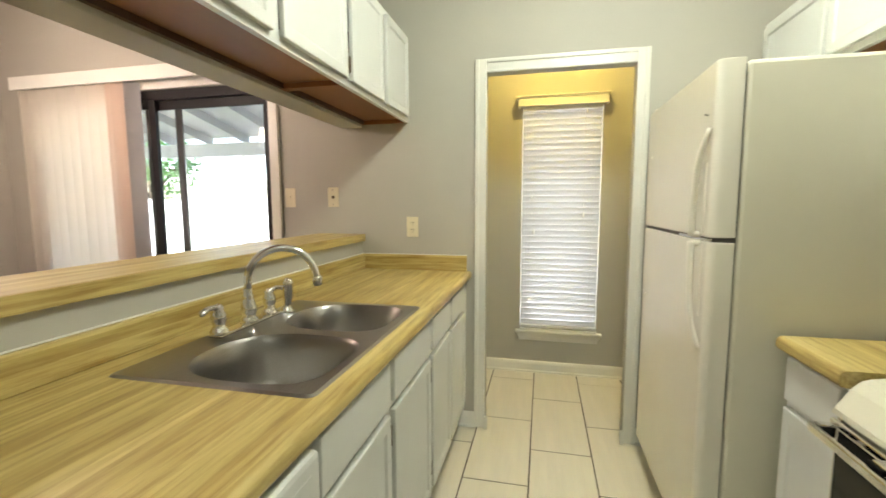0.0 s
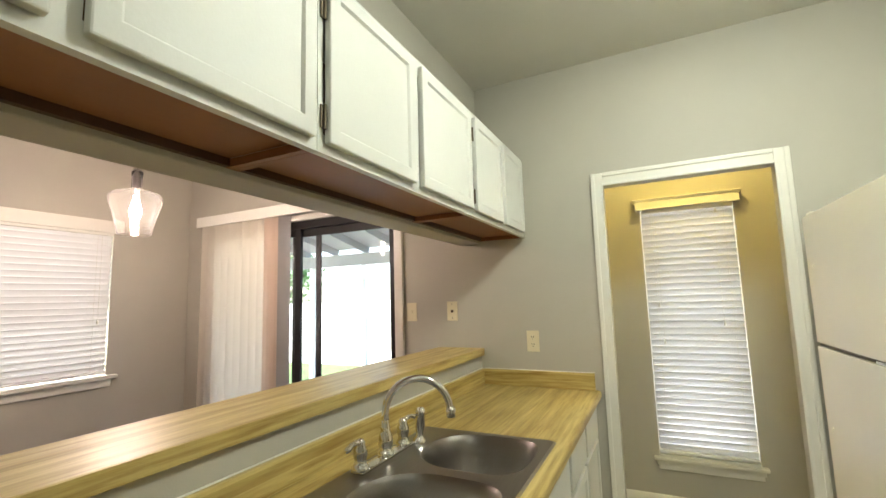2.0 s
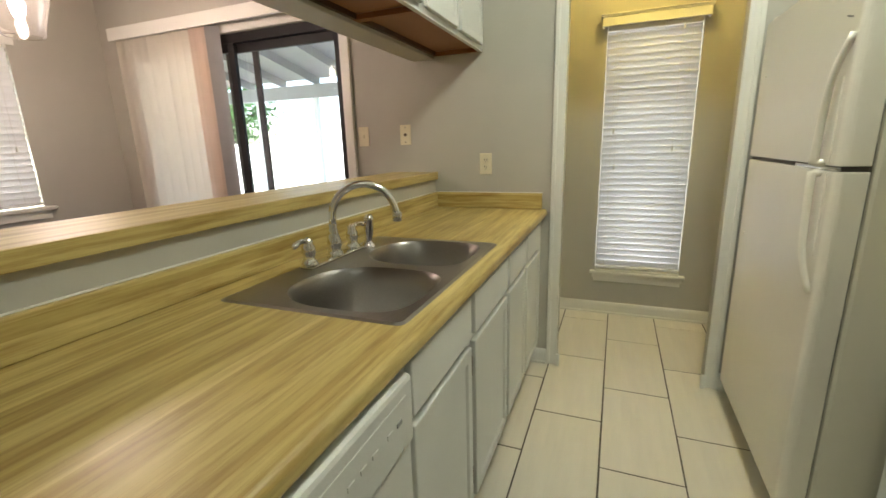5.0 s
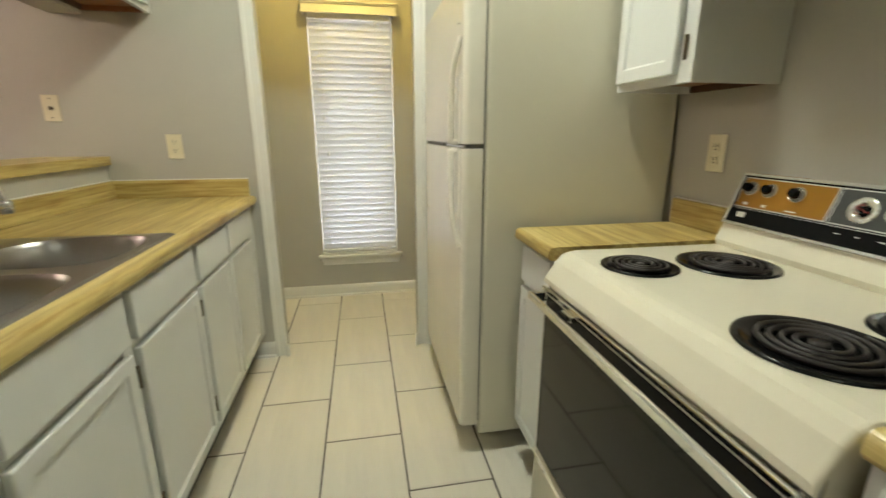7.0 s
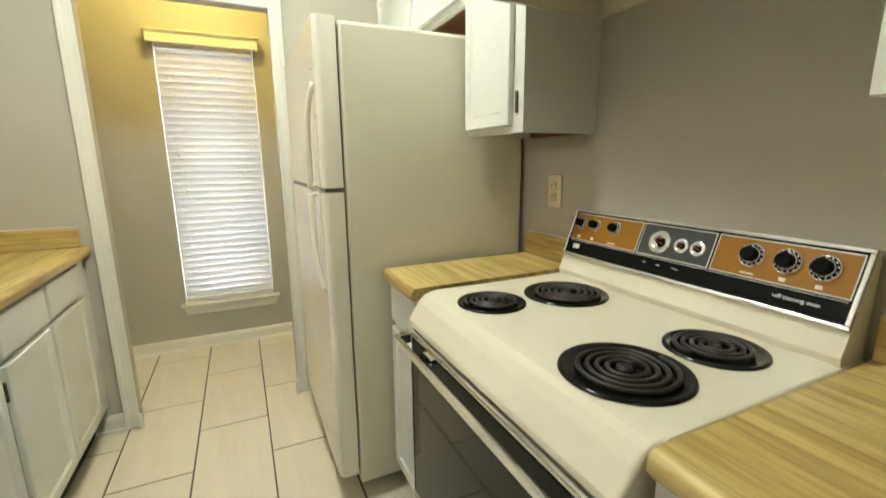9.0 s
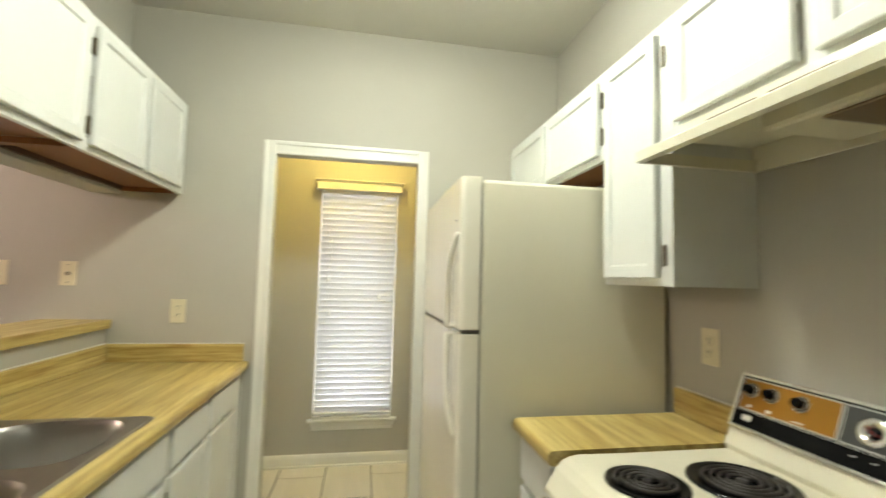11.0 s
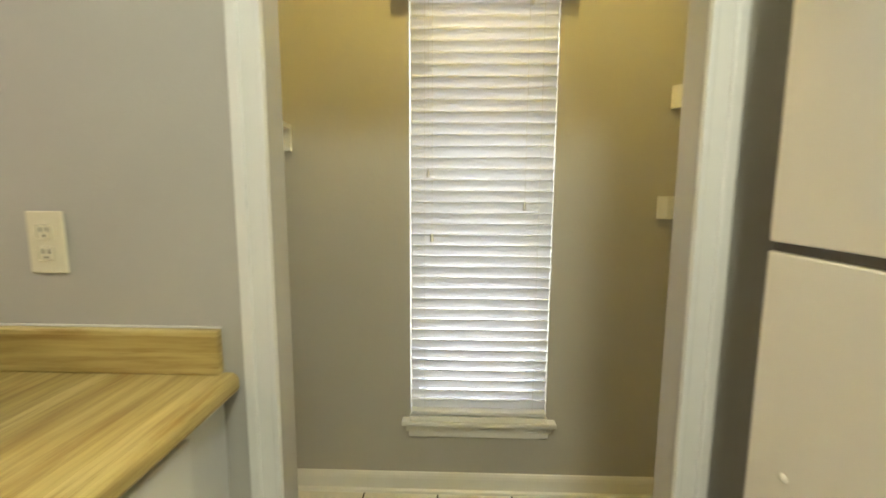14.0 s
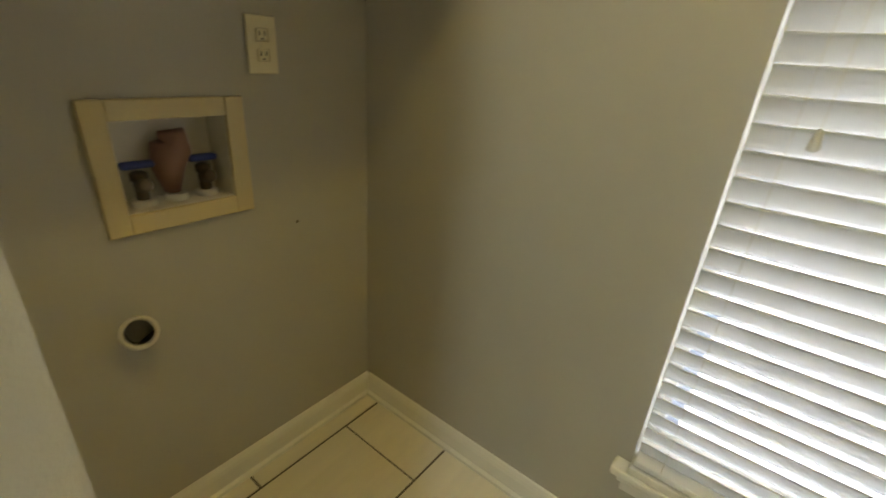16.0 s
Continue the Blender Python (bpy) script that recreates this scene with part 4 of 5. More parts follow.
# ---- dishwasher ----
dw = thing("dishwasher", (-0.45, 0.60, 0), "white built-in dishwasher under the worktop", "dishwasher")
part("body", slab(-0.79, -0.215, 0.302, 0.902, 0.10, 0.868), DARK_RECESS, dw)
# toe panel coloured dark for the shade below the door
part("toe_panel", slab(-0.30, -0.262, 0.302, 0.902, 0.0, 0.0995), DARK_RECESS, dw)
part("door_panel", slab(-0.2145, -0.165, 0.305, 0.899, 0.115, 0.712, 0.006), CABINET, dw)
cp = part("control_panel", slab(-0.2145, -0.156, 0.305, 0.899, 0.718, 0.862, 0.010), CABINET, dw, "white control panel")
part("control_strip", slab(-0.1562, -0.1545, 0.42, 0.865, 0.762, 0.832, 0.0007), CABINET, cp)
for y in (0.835, 0.80, 0.75, 0.715, 0.68, 0.645):
    part("button", slab(-0.1545, -0.1525, y - 0.009, y + 0.009, 0.789, 0.798, 0.0006), WORN_PRINT if y > 0.82 else CABINET, cp)
part("latch_recess", slab(-0.1562, -0.1550, 0.34, 0.40, 0.76, 0.835, 0.0004), GASKET, cp)

# ---- refrigerator ----
fr = thing("refrigerator", (1.1, 2.06, 0), "cream top-freezer refrigerator with lightly pebbled doors", "refrigerator")
FY0, FY1 = 1.667, 2.508


def appliance_door(x0, x1, y0, y1, z0, z1):
    """A slab door, well rounded along its upright edges and crisp along the top and bottom."""
    bm = slab(x0, x1, y0, y1, z0, z1)
    upright = [e for e in bm.edges if abs(e.verts[0].co.z - e.verts[1].co.z) > 0.1 and min(v.co.x for v in e.verts) < x0 + 0.001]
    bmesh.ops.bevel(bm, geom=upright, offset=0.022, segments=5, affect='EDGES', profile=0.5)
    rims = [e for e in bm.edges if abs(e.verts[0].co.z - e.verts[1].co.z) < 0.001]
    bmesh.ops.bevel(bm, geom=rims, offset=0.003, segments=2, affect='EDGES', profile=0.5)
    return bm


FDX = 0.708
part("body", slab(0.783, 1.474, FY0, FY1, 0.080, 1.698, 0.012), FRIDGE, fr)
for x0, y0 in ((0.85, FY0 + 0.20), (0.85, FY1 - 0.09), (1.38, FY0 + 0.20), (1.38, FY1 - 0.09)):
    part("foot", slab(x0, x0 + 0.04, y0, y0 + 0.04, 0.0, 0.0798, 0.003), GASKET, fr)
part("gasket", slab(0.7772, 0.7828, FY0 + 0.010, FY1 - 0.012, 0.14, 1.690), GASKET, fr)
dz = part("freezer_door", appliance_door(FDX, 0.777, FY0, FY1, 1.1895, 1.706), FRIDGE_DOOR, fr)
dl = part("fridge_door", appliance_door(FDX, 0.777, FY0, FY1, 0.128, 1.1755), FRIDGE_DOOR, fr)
part("kick_grille", slab(0.800, 0.810, FY0 + 0.14, FY1 - 0.01, 0.012, 0.0795, 0.003), GASKET, fr)
part("hinge_cap", slab(0.722, 0.772, FY1 - 0.075, FY1 - 0.02, 1.7065, 1.722, 0.004), FRIDGE, fr)
part("gap_trim", slab(FDX + 0.012, 0.777, FY0 + 0.012, FY1 - 0.012, 1.1760, 1.1890), GASKET, fr, "grey trim between the doors")
part("gap_strip", slab(FDX + 0.002, FDX + 0.0115, FY0 + 0.006, FY0 + 0.30, 1.1775, 1.1865, 0.002), CHROME, fr, "bright metal strip between the doors")
for door, z0, z1 in ((dz, 1.196, 1.516), (dl, 1.169, 0.838)):
    bm = bmesh.new()
    hy = FY0 + 0.084
    pts = []
    for i in range(19):
        k = i / 18
        out = 0.024 if k < 0.60 else 0.003 + 0.021 * math.cos((k - 0.60) / 0.40 * math.pi / 2)
        pts.append((FDX - out, hy - 0.052 * k * k, z0 + (z1 - z0) * k))
    tube(bm, [(FDX + 0.002, hy, z0), (FDX - 0.018, hy, z0)] + pts, 0.0105, 10, [0.0105, 0.0105] + [0.0118 - 0.003 * i / 18 for i in range(19)])
    part("handle", bm, FRIDGE_DOOR, door, "moulded cream grip handle", True)
    part("grip_plate", slab(FDX - 0.004, FDX + 0.001, hy - 0.036, hy + 0.004, min(z0, z1) + (0.0 if z1 > z0 else 0.10), max(z0, z1) - (0.10 if z1 > z0 else 0.0), 0.0015), FRIDGE_DOOR, door)
bm = bmesh.new()
box(bm, FDX - 0.0012, FDX + 0.0005, -0.018, 0.018, -0.0022, 0.0022, 0.0005)
bmesh.ops.transform(bm, matrix=pose(0, FY0 + 0.078, 1.562, 14, 0, 0), verts=bm.verts)
part("badge", bm, GASKET, dz, "small dark badge")
for door, y, z in ((dz, 2.41, 1.499), (dl, 2.42, 0.868)):
    bm = bmesh.new()
    lathe(bm, [(0.0065, -0.001), (0.006, 0.003), (0.003, 0.0045), (0.0005, 0.005)], pose(FDX, y, z, 0, -90, 0), 12)
    part("hole_plug", bm, FRIDGE_DOOR, door, "", True)

# ---- range ----
rg = thing("electric_range", (1.18, 0.965, 0), "almond electric coil range with an amber and chrome control panel", "range")
SY0, SY1 = 0.584, 1.346
part("body", slab(0.895, 1.485, SY0 + 0.004, SY1 - 0.004, 0.02, 0.845), ENAMEL, rg)
part("side_trim", slab(0.880, 0.8945, SY0 + 0.004, SY0 + 0.022, 0.06, 0.835, 0.003), CHROME, rg)
part("side_trim", slab(0.880, 0.8945, SY1 - 0.022, SY1 - 0.004, 0.06, 0.835, 0.003), CHROME, rg)
bm = bmesh.new()
prof = [(1.484, 0.846), (0.890, 0.846), (0.884, 0.838), (0.876, 0.818), (0.8705, 0.822), (0.872, 0.835), (0.900, 0.882), (0.918, 0.9), (0.936, 0.9066), (0.96, 0.9082), (1.484, 0.9082)]
ends = [[bm.verts.new((x, y, z)) for x, z in prof] for y in (SY0, SY1)]
n = len(prof)
for i in range(n):
    j = (i + 1) % n
    bm.faces.new((ends[0][i], ends[0][j], ends[1][j], ends[1][i]))
bm.faces.new(ends[0][::-1])
bm.faces.new(ends[1])
sharp = [e for e in bm.edges if abs(e.verts[0].co.y - e.verts[1].co.y) < 1e-6 and min(v.co.z for v in e.verts) > 0.81 and not (e.verts[0].co.z < 0.85 and e.verts[1].co.z < 0.85)]
bmesh.ops.bevel(bm, geom=sharp, offset=0.008, segments=3, affect='EDGES', profile=0.5)
part("cooktop", bm, ENAMEL, rg)

# coil burners in black drip bowls
for x, y, r in ((1.040, 1.172, 0.090), (1.262, 1.145, 0.114), (1.054, 0.748, 0.115), (1.282, 0.737, 0.093)):
    bm = bmesh.new()
    z = 0.9085
    lathe(bm, [(r, 0.0003), (r * 0.985, 0.0045), (r * 0.94, 0.0052), (r * 0.86, 0.0022), (r * 0.74, 0.0006), (r * 0.16, 0.0004), (0.001, 0.0003)], pose(x, y, z), 40)
    bowl = part("drip_bowl", bm, BLACK, rg, "glossy black drip bowl", True)
    bm = bmesh.new()
    pts = []
    turns = 3.5 if r < 0.1 else 4
    for i in range(int(turns * 26) + 1):
        a = 2 * math.pi * i / 26
        rr = r * 0.20 + (r * 0.78 - r * 0.20) * i / (turns * 26)
        pts.append((x + rr * math.cos(a), y + rr * math.sin(a), z + 0.0068))
    tube(bm, pts, 0.0048, 7)
    lathe(bm, [(0.001, 0.0095), (r * 0.12, 0.0090), (r * 0.13, 0.004)], pose(x, y, z), 16)
    part("coil", bm, COIL, bowl, "spiral heating coil", True)

# sloping control panel: u along it, v up it, n out of it
bm = bmesh.new()
gp = [(1.484, 0.909), (1.405, 0.909), (1.400, 0.925), (1.420, 0.972), (1.474, 1.112), (1.484, 1.112)]
ends = [[bm.verts.new((x, y, z)) for x, z in gp] for y in (SY0 + 0.006, SY1 - 0.006)]
for i in range(len(gp)):
    j = (i + 1) % len(gp)
    bm.faces.new((ends[0][i], ends[0][j], ends[1][j], ends[1][i]))
bm.faces.new(ends[0][::-1])
bm.faces.new(ends[1])
guard = part("backguard", bm, ENAMEL, rg)
V = Vector((1.474 - 1.420, 0, 1.112 - 0.972))
PH = V.length
V.normalize()
U = Vector((0, -1, 0))
N = U.cross(V)
PM = Matrix((U, V, N)).transposed().to_4x4()
PM.translation = (1.420, SY1 - 0.006, 0.972)
PWID = SY1 - SY0 - 0.012


def on_panel(name, mat, u0, u1, v0, v1, n0, n1, parent, label="", bevel=0.0006):
    return part(name, slab(u0 * PWID, u1 * PWID, v0 * PH, v1 * PH, n0, n1, bevel, PM), mat, parent, label)


plate = on_panel("panel_plate", SOOT, 0.004, 0.996, 0.02, 0.98, 0.0004, 0.006, guard, "black control panel")
for u0, u1, v0, v1 in ((0.0, 1.0, 0.955, 1.01), (0.0, 1.0, -0.01, 0.05), (0.0, 0.012, 0.05, 0.955), (0.988, 1.0, 0.05, 0.955)):
    on_panel("chrome_frame", CHROME_TRIM, u0, u1, v0, v1, 0.0005, 0.011, guard, "", 0.002)
for u0, u1 in ((0.02, 0.352), (0.638, 0.98)):
    on_panel("white_outline", WHITEINK, u0 - 0.003, u1 + 0.003, 0.355, 0.925, 0.0061, 0.0066, plate)
    on_panel("amber_field", AMBER, u0, u1, 0.37, 0.91, 0.0067, 0.0074, plate, "amber metallic field")
on_panel("white_outline", WHITEINK, 0.362, 0.628, 0.355, 0.925, 0.0061, 0.0066, plate)
on_panel("clock_field", surface("dark_grey_panel", (0.05, 0.052, 0.05), 0.35), 0.365, 0.625, 0.37, 0.91, 0.0067, 0.0074, plate)
on_panel("white_outline", WHITEINK, 0.02, 0.98, 0.325, 0.332, 0.0061, 0.0066, plate)
for u, v, r in ((0.060, 0.71, 0.0200), (0.136, 0.71, 0.0200), (0.238, 0.71, 0.0205), (0.742, 0.68, 0.0260), (0.832, 0.68, 0.0262), (0.915, 0.68, 0.0262)):
    m = PM @ Matrix.Translation((u * PWID, v * PH, 0.0074))
    bm = bmesh.new()
    lathe(bm, [(r, 0.0), (r, 0.004), (r * 0.95, 0.006), (r * 0.90, 0.006), (r * 0.89, 0.0048)], m, 32)
    skirt_ring = part("knob_skirt", bm, CHROME, plate, "chrome graduated ring", True)
    bm = bmesh.new()
    lathe(bm, [(r * 0.89, 0.0005), (r * 0.89, 0.0049), (r * 0.70, 0.0060), (r * 0.69, 0.0005)], m, 32)
    band = part("scale_band", bm, SOOT, skirt_ring)
    bm = bmesh.new()
    for i in range(13):
        a = 2 * math.pi * (i + 0.5) / 13
        box(bm, r * 0.77, r * 0.84, -r * 0.05, r * 0.05, 0.0054, 0.0060, 0, m @ Matrix.Rotation(a, 4, 'Z'))
    part("scale_marks", bm, WHITEINK, skirt_ring)
    bm = bmesh.new()
    lathe(bm, [(r * 0.69, 0.005), (r * 0.69, 0.0085), (r * 0.64, 0.0095), (r * 0.62, 0.0085)], m, 28)
    part("knob_collar", bm, CHROME, skirt_ring, "thin chrome collar", True)
    bm = bmesh.new()
    rings = []
    for rr, h in ((0.61, 0.006), (0.58, 0.022), (0.50, 0.0255), (0.001, 0.0258)):
        rings.append([bm.verts.new(m @ Vector((r * rr * (1 + 0.035 * (i % 2) * (h < 0.024)) * math.cos(2 * math.pi * i / 36), r * rr * (1 + 0.035 * (i % 2) * (h < 0.024)) * math.sin(2 * math.pi * i / 36), h))) for i in range(36)])
    for p, q in zip(rings, rings[1:]):
        for i in range(36):
            bm.faces.new((p[i], p[(i + 1) % 36], q[(i + 1) % 36], q[i]))
    box(bm, -r * 0.07, r * 0.07, r * 0.1, r * 0.52, 0.0252, 0.0270, 0.0008, m)
    part("knob", bm, SOOT, skirt_ring, "black fluted control knob", False)
    w = 0.012 if u not in (0.238, 0.742) else 0.028
    on_panel("print_mark", WHITEINK, u - w / 2 / PWID, u + w / 2 / PWID, 0.405, 0.425 if w > 0.02 else 0.455, 0.0075, 0.0078, plate)
for u, r in ((0.445, 0.0305), (0.527, 0.0190), (0.584, 0.0190)):
    m = PM @ Matrix.Translation((u * PWID, 0.62 * PH, 0.0074))
    bm = bmesh.new()
    lathe(bm, [(r, 0.0), (r, 0.006), (r * 0.9, 0.0075), (r * 0.52, 0.0078), (r * 0.50, 0.005), (0.001, 0.005)], m, 28)
    dial = part("clock_dial", bm, CHROME, plate, "chrome clock dial", True)
    bm = bmesh.new()
    lathe(bm, [(r * 0.26, 0.004), (r * 0.24, 0.012), (0.001, 0.0125)], m, 16)
    part("dial_knob", bm, SOOT, dial)
    bm = bmesh.new()
    box(bm, -r * 0.6, r * 0.35, -0.001, 0.001, 0.0126, 0.0134, 0, m @ Matrix.Rotation(radians(160), 4, 'Z'))
    part("pointer", bm, RED, dial)
for u, w in ((0.045, 0.026), (0.40, 0.010), (0.455, 0.010), (0.515, 0.018)):
    tall = 0.23 if w > 0.02 else 0.20
    on_panel("print_mark", WHITEINK, u, u + w / PWID, 0.165 if w > 0.02 else 0.22, tall + 0.03, 0.0061, 0.0065, plate)
txt = bpy.data.curves.new("lettering", 'FONT')
txt.body, txt.size, txt.extrude = "self cleaning oven", 0.0116, 0.0001
tob = bpy.data.objects.new("lettering", txt)
scene.collection.objects.link(tob)
bpy.context.view_layer.update()
tme = bpy.data.meshes.new_from_object(tob.evaluated_get(bpy.context.evaluated_depsgraph_get()))
bpy.data.objects.remove(tob)
tme.transform(PM @ Matrix.Translation((0.822 * PWID, 0.185 * PH, 0.0064)))
tme.materials.append(WHITEINK)
tt = new("lettering", tme)
tt.parent = plate

# oven door, handle, drawer
od = part("oven_door", slab(0.872, 0.8945, SY0 + 0.024, SY1 - 0.024, 0.285, 0.800, 0.004), ENAMEL, rg, "oven door with a black glass front")
part("door_glass", slab(0.8685, 0.8718, SY0 + 0.040, SY1 - 0.030, 0.295, 0.742, 0.001), OVENGLASS, od, "black oven window")
part("door_edge", slab(0.866, 0.8718, SY0 + 0.024, SY0 + 0.039, 0.285, 0.742, 0.002), ENAMEL, od)
part("door_edge", slab(0.866, 0.8718, SY1 - 0.029, SY1 - 0.024, 0.285, 0.742, 0.001), CHROME, od)
part("vent_strip", slab(0.868, 0.8718, SY0 + 0.03, SY1 - 0.03, 0.748, 0.792, 0.001), SOOT, od)
bm = bmesh.new()
box(bm, 0.824, 0.836, SY0 - 0.0, SY1 + 0.0, 0.776, 0.797, 0.004)
bar_part = part("door_handle", bm, CHROME, od, "wide chrome oven handle")
for y0 in (SY0 + 0.002, SY1 - 0.024):
    part("handle_bracket", slab(0.8365, 0.8712, y0, y0 + 0.022, 0.770, 0.799, 0.003), CHROME, bar_part)
part("chrome_strip", slab(0.862, 0.8715, SY0 + 0.010, SY1 - 0.010, 0.8005, 0.8155, 0.003), CHROME, rg)
part("oven_latch", slab(0.846, 0.8675, SY1 - 0.215, SY1 - 0.165, 0.790, 0.806, 0.003), CHROME, od, "chrome oven latch")
part("latch_grip", slab(0.838, 0.8455, SY1 - 0.205, SY1 - 0.165, 0.792, 0.804, 0.002), SOOT, od)
dr = part("storage_drawer", slab(0.868, 0.8945, SY0 + 0.010, SY1 - 0.010, 0.060, 0.262, 0.006), ENAMEL, rg)
part("drawer_trim", slab(0.862, 0.8945, SY0 + 0.006, SY1 - 0.006, 0.2625, 0.280, 0.003), CHROME, rg)
part("kick", slab(0.93, 0.95, SY0 + 0.02, SY1 - 0.02, 0.0, 0.0195), SOOT, rg)

# ---- range hood ----
hd = thing("range_hood", (1.3, 0.925, 1.66), "almond enamel range hood under the cabinet", "range hood")
HY0, HY1, HX = 0.548, 1.304, 1.105
bm = bmesh.new()
hp = [(RIGHT_X - 0.002, 1.774), (1.196, 1.774), (1.190, 1.722), (HX + 0.004, 1.712), (HX, 1.708), (HX, 1.684), (HX + 0.014, 1.680), (HX + 0.016, 1.705), (1.206, 1.752), (RIGHT_X - 0.016, 1.752), (RIGHT_X - 0.016, 1.680), (RIGHT_X - 0.002, 1.680)]
ends = [[bm.verts.new((x, y, z)) for x, z in hp] for y in (HY0, HY1)]
for i in range(len(hp)):
    j = (i + 1) % len(hp)
    bm.faces.new((ends[0][i], ends[0][j], ends[1][j], ends[1][i]))
bm.faces.new(ends[0][::-1])
bm.faces.new(ends[1])
for y0 in (HY0, HY1 - 0.014):
    box(bm, HX + 0.002, RIGHT_X - 0.003, y0, y0 + 0.010, 1.680, 1.712)
part("shell", bm, HOODPAINT, hd)
part("light_box", slab(1.215, 1.44, HY0 + 0.05, HY1 - 0.27, 1.684, 1.7515, 0.010), HOODPAINT, hd)
part("grease_filter", slab(1.235, 1.42, HY0 + 0.10, HY1 - 0.38, 1.678, 1.6838, 0.002), FILTER, hd, "greasy brown metal filter")
for y0 in (0.86, 1.02):
    for i in range(2):
        z = 1.742 + i * 0.010
        part("vent_slot", slab(1.1893, 1.1945, y0, y0 + 0.13, z, z + 0.003), FILTER, hd)
sp = part("switch_plate", slab(1.1885, 1.1945, 0.60, 0.72, 1.732, 1.764, 0.001), SOOT, hd, "black switch plate")
for y in (0.625, 0.665):
    part("switch", slab(1.183, 1.1884, y, y + 0.022, 1.742, 1.755, 0.002), TRIM, sp)


# ---- outlets and switches ----
def wall_plate(name, label, facing, place, kind, group=""):
    """An ivory wall plate, with outlets, a toggle or a socket in it."""
    t = thing(name, place, label, "outlet" if kind == "outlet" else "switch", group)
    m = face_frame(place, facing)
    w, h = 0.035, 0.058
    part("plate", slab(-w, w, -h, h, 0.0005, 0.0065, 0.003, m), IVORY, t)
    if kind == "outlet":
        for v in (-0.02, 0.02):
            bm = bmesh.new()
            box(bm, -0.014, 0.014, v - 0.014, v + 0.014, 0.006, 0.0085, 0.004, m)
            r = part("receptacle", bm, IVORY, t)
            bm = bmesh.new()
            for u in (-0.006, 0.006):
                box(bm, u - 0.0012, u + 0.0012, v - 0.001, v + 0.008, 0.0084, 0.0089, 0, m)
            box(bm, -0.002, 0.002, v - 0.0095, v - 0.0055, 0.0084, 0.0089, 0, m)
            part("slots", bm, DARK_RECESS, r)
    elif kind == "toggle":
        part("toggle", slab(-0.005, 0.005, -0.010, 0.012, 0.006, 0.014, 0.002, m), IVORY, t)
    else:
        bm = bmesh.new()
        lathe(bm, [(0.009, 0.006), (0.009, 0.010), (0.005, 0.011), (0.005, 0.016), (0.001, 0.016)], m, 16)
        part("socket", bm, HINGE, t, "dark cable socket")
    for v in ((0,) if kind == "outlet" else (-0.042, 0.042)):
        bm = bmesh.new()
        lathe(bm, [(0.0032, 0.0064), (0.003, 0.0076), (0.0005, 0.008)], m @ Matrix.Translation((0, v, 0)), 10)
        part("screw", bm, IVORY if kind != "socket" else HINGE, t)
    return t


wall_plate("wall_outlet", "ivory double outlet on the wall above the worktop", "-y", (-0.505, WALL_Y, 1.162), "outlet")
wall_plate("wall_socket", "ivory cable socket plate on the dining side wall", "-y", (-0.996, WALL_Y, 1.335), "socket")
wall_plate("light_switch", "ivory toggle switch beside the patio door", "-y", (-1.281, WALL_Y, 1.333), "toggle")
wall_plate("wall_outlet", "ivory double outlet on the wall beside the range", "-x", (RIGHT_X, 1.482, 1.163), "outlet")
wall_plate("wall_outlet", "ivory double outlet in the dim pantry corner", "+x", (PANTRY_X0, 3.243, 1.153), "outlet")

# ---- pantry ----
sh = thing("pantry_shelf", (-0.59, 3.14, 1.40), "cream painted shelf on cleats at the pantry's side wall", "shelf")
part("board", slab(PANTRY_X0 + 0.0205, -0.384, PANTRY_Y0 + 0.001, PANTRY_Y1 - 0.001, 1.495, 1.513, 0.002), TRIM, sh)
part("cleat", slab(PANTRY_X0 + 0.0205, -0.384, PANTRY_Y1 - 0.020, PANTRY_Y1 - 0.001, 1.413, 1.4945, 0.002), TRIM, sh)
part("cleat", slab(PANTRY_X0 + 0.001, PANTRY_X0 + 0.020, PANTRY_Y0 + 0.001, PANTRY_Y1 - 0.001, 1.413, 1.4945, 0.002), TRIM, sh)
for z0, z1, x0 in ((1.163, 1.248, 1.020), (1.570, 1.652, 1.046)):
    t = thing("shelf_cleat", (1.2, PANTRY_Y1 - 0.02, z0), "bare cream painted wooden shelf cleat on the pantry wall", "shelf cleat", "shelf cleats")
    bm = slab(x0, PANTRY_X1 - 0.001, PANTRY_Y1 - 0.038, PANTRY_Y1 - 0.001, z0, z1)
    for e in [e for e in bm.edges if all(abs(v.co.x - x0) < 1e-5 and abs(v.co.y - (PANTRY_Y1 - 0.038)) < 1e-5 for v in e.verts)]:
        bmesh.ops.bevel(bm, geom=[e], offset=0.022, segments=1, affect='EDGES')
        break
    part("cleat_board", bm, TRIM, t)

vb2 = thing("washer_valve_box", (PANTRY_X0, 3.040, 0.79), "recessed washing machine valve box with a cream frame", "valve box")
bm = bmesh.new()
fx0, fx1 = PANTRY_X0 + 0.0005, PANTRY_X0 + 0.012
for y0, y1, z0, z1 in ((2.891, 2.931, 0.797, 1.051), (3.142, 3.182, 0.797, 1.051), (2.931, 3.142, 0.797, 0.837), (2.931, 3.142, 1.013, 1.051)):
    box(bm, fx0, fx1, y0, y1, z0, z1, 0.003)
# the pantry lamp's yellow cast is put into the frame's cream colour
part("frame", bm, surface("lamplit_yellow_plastic", (0.60, 0.50, 0.27), 0.4, var=0.06), vb2, "cream plastic frame, coloured yellow as under the lamp")
D = PANTRY_X0 - 0.085
part("box_back", slab(D - 0.003, D, 2.929, 3.144, 0.835, 1.015), PVC, vb2)
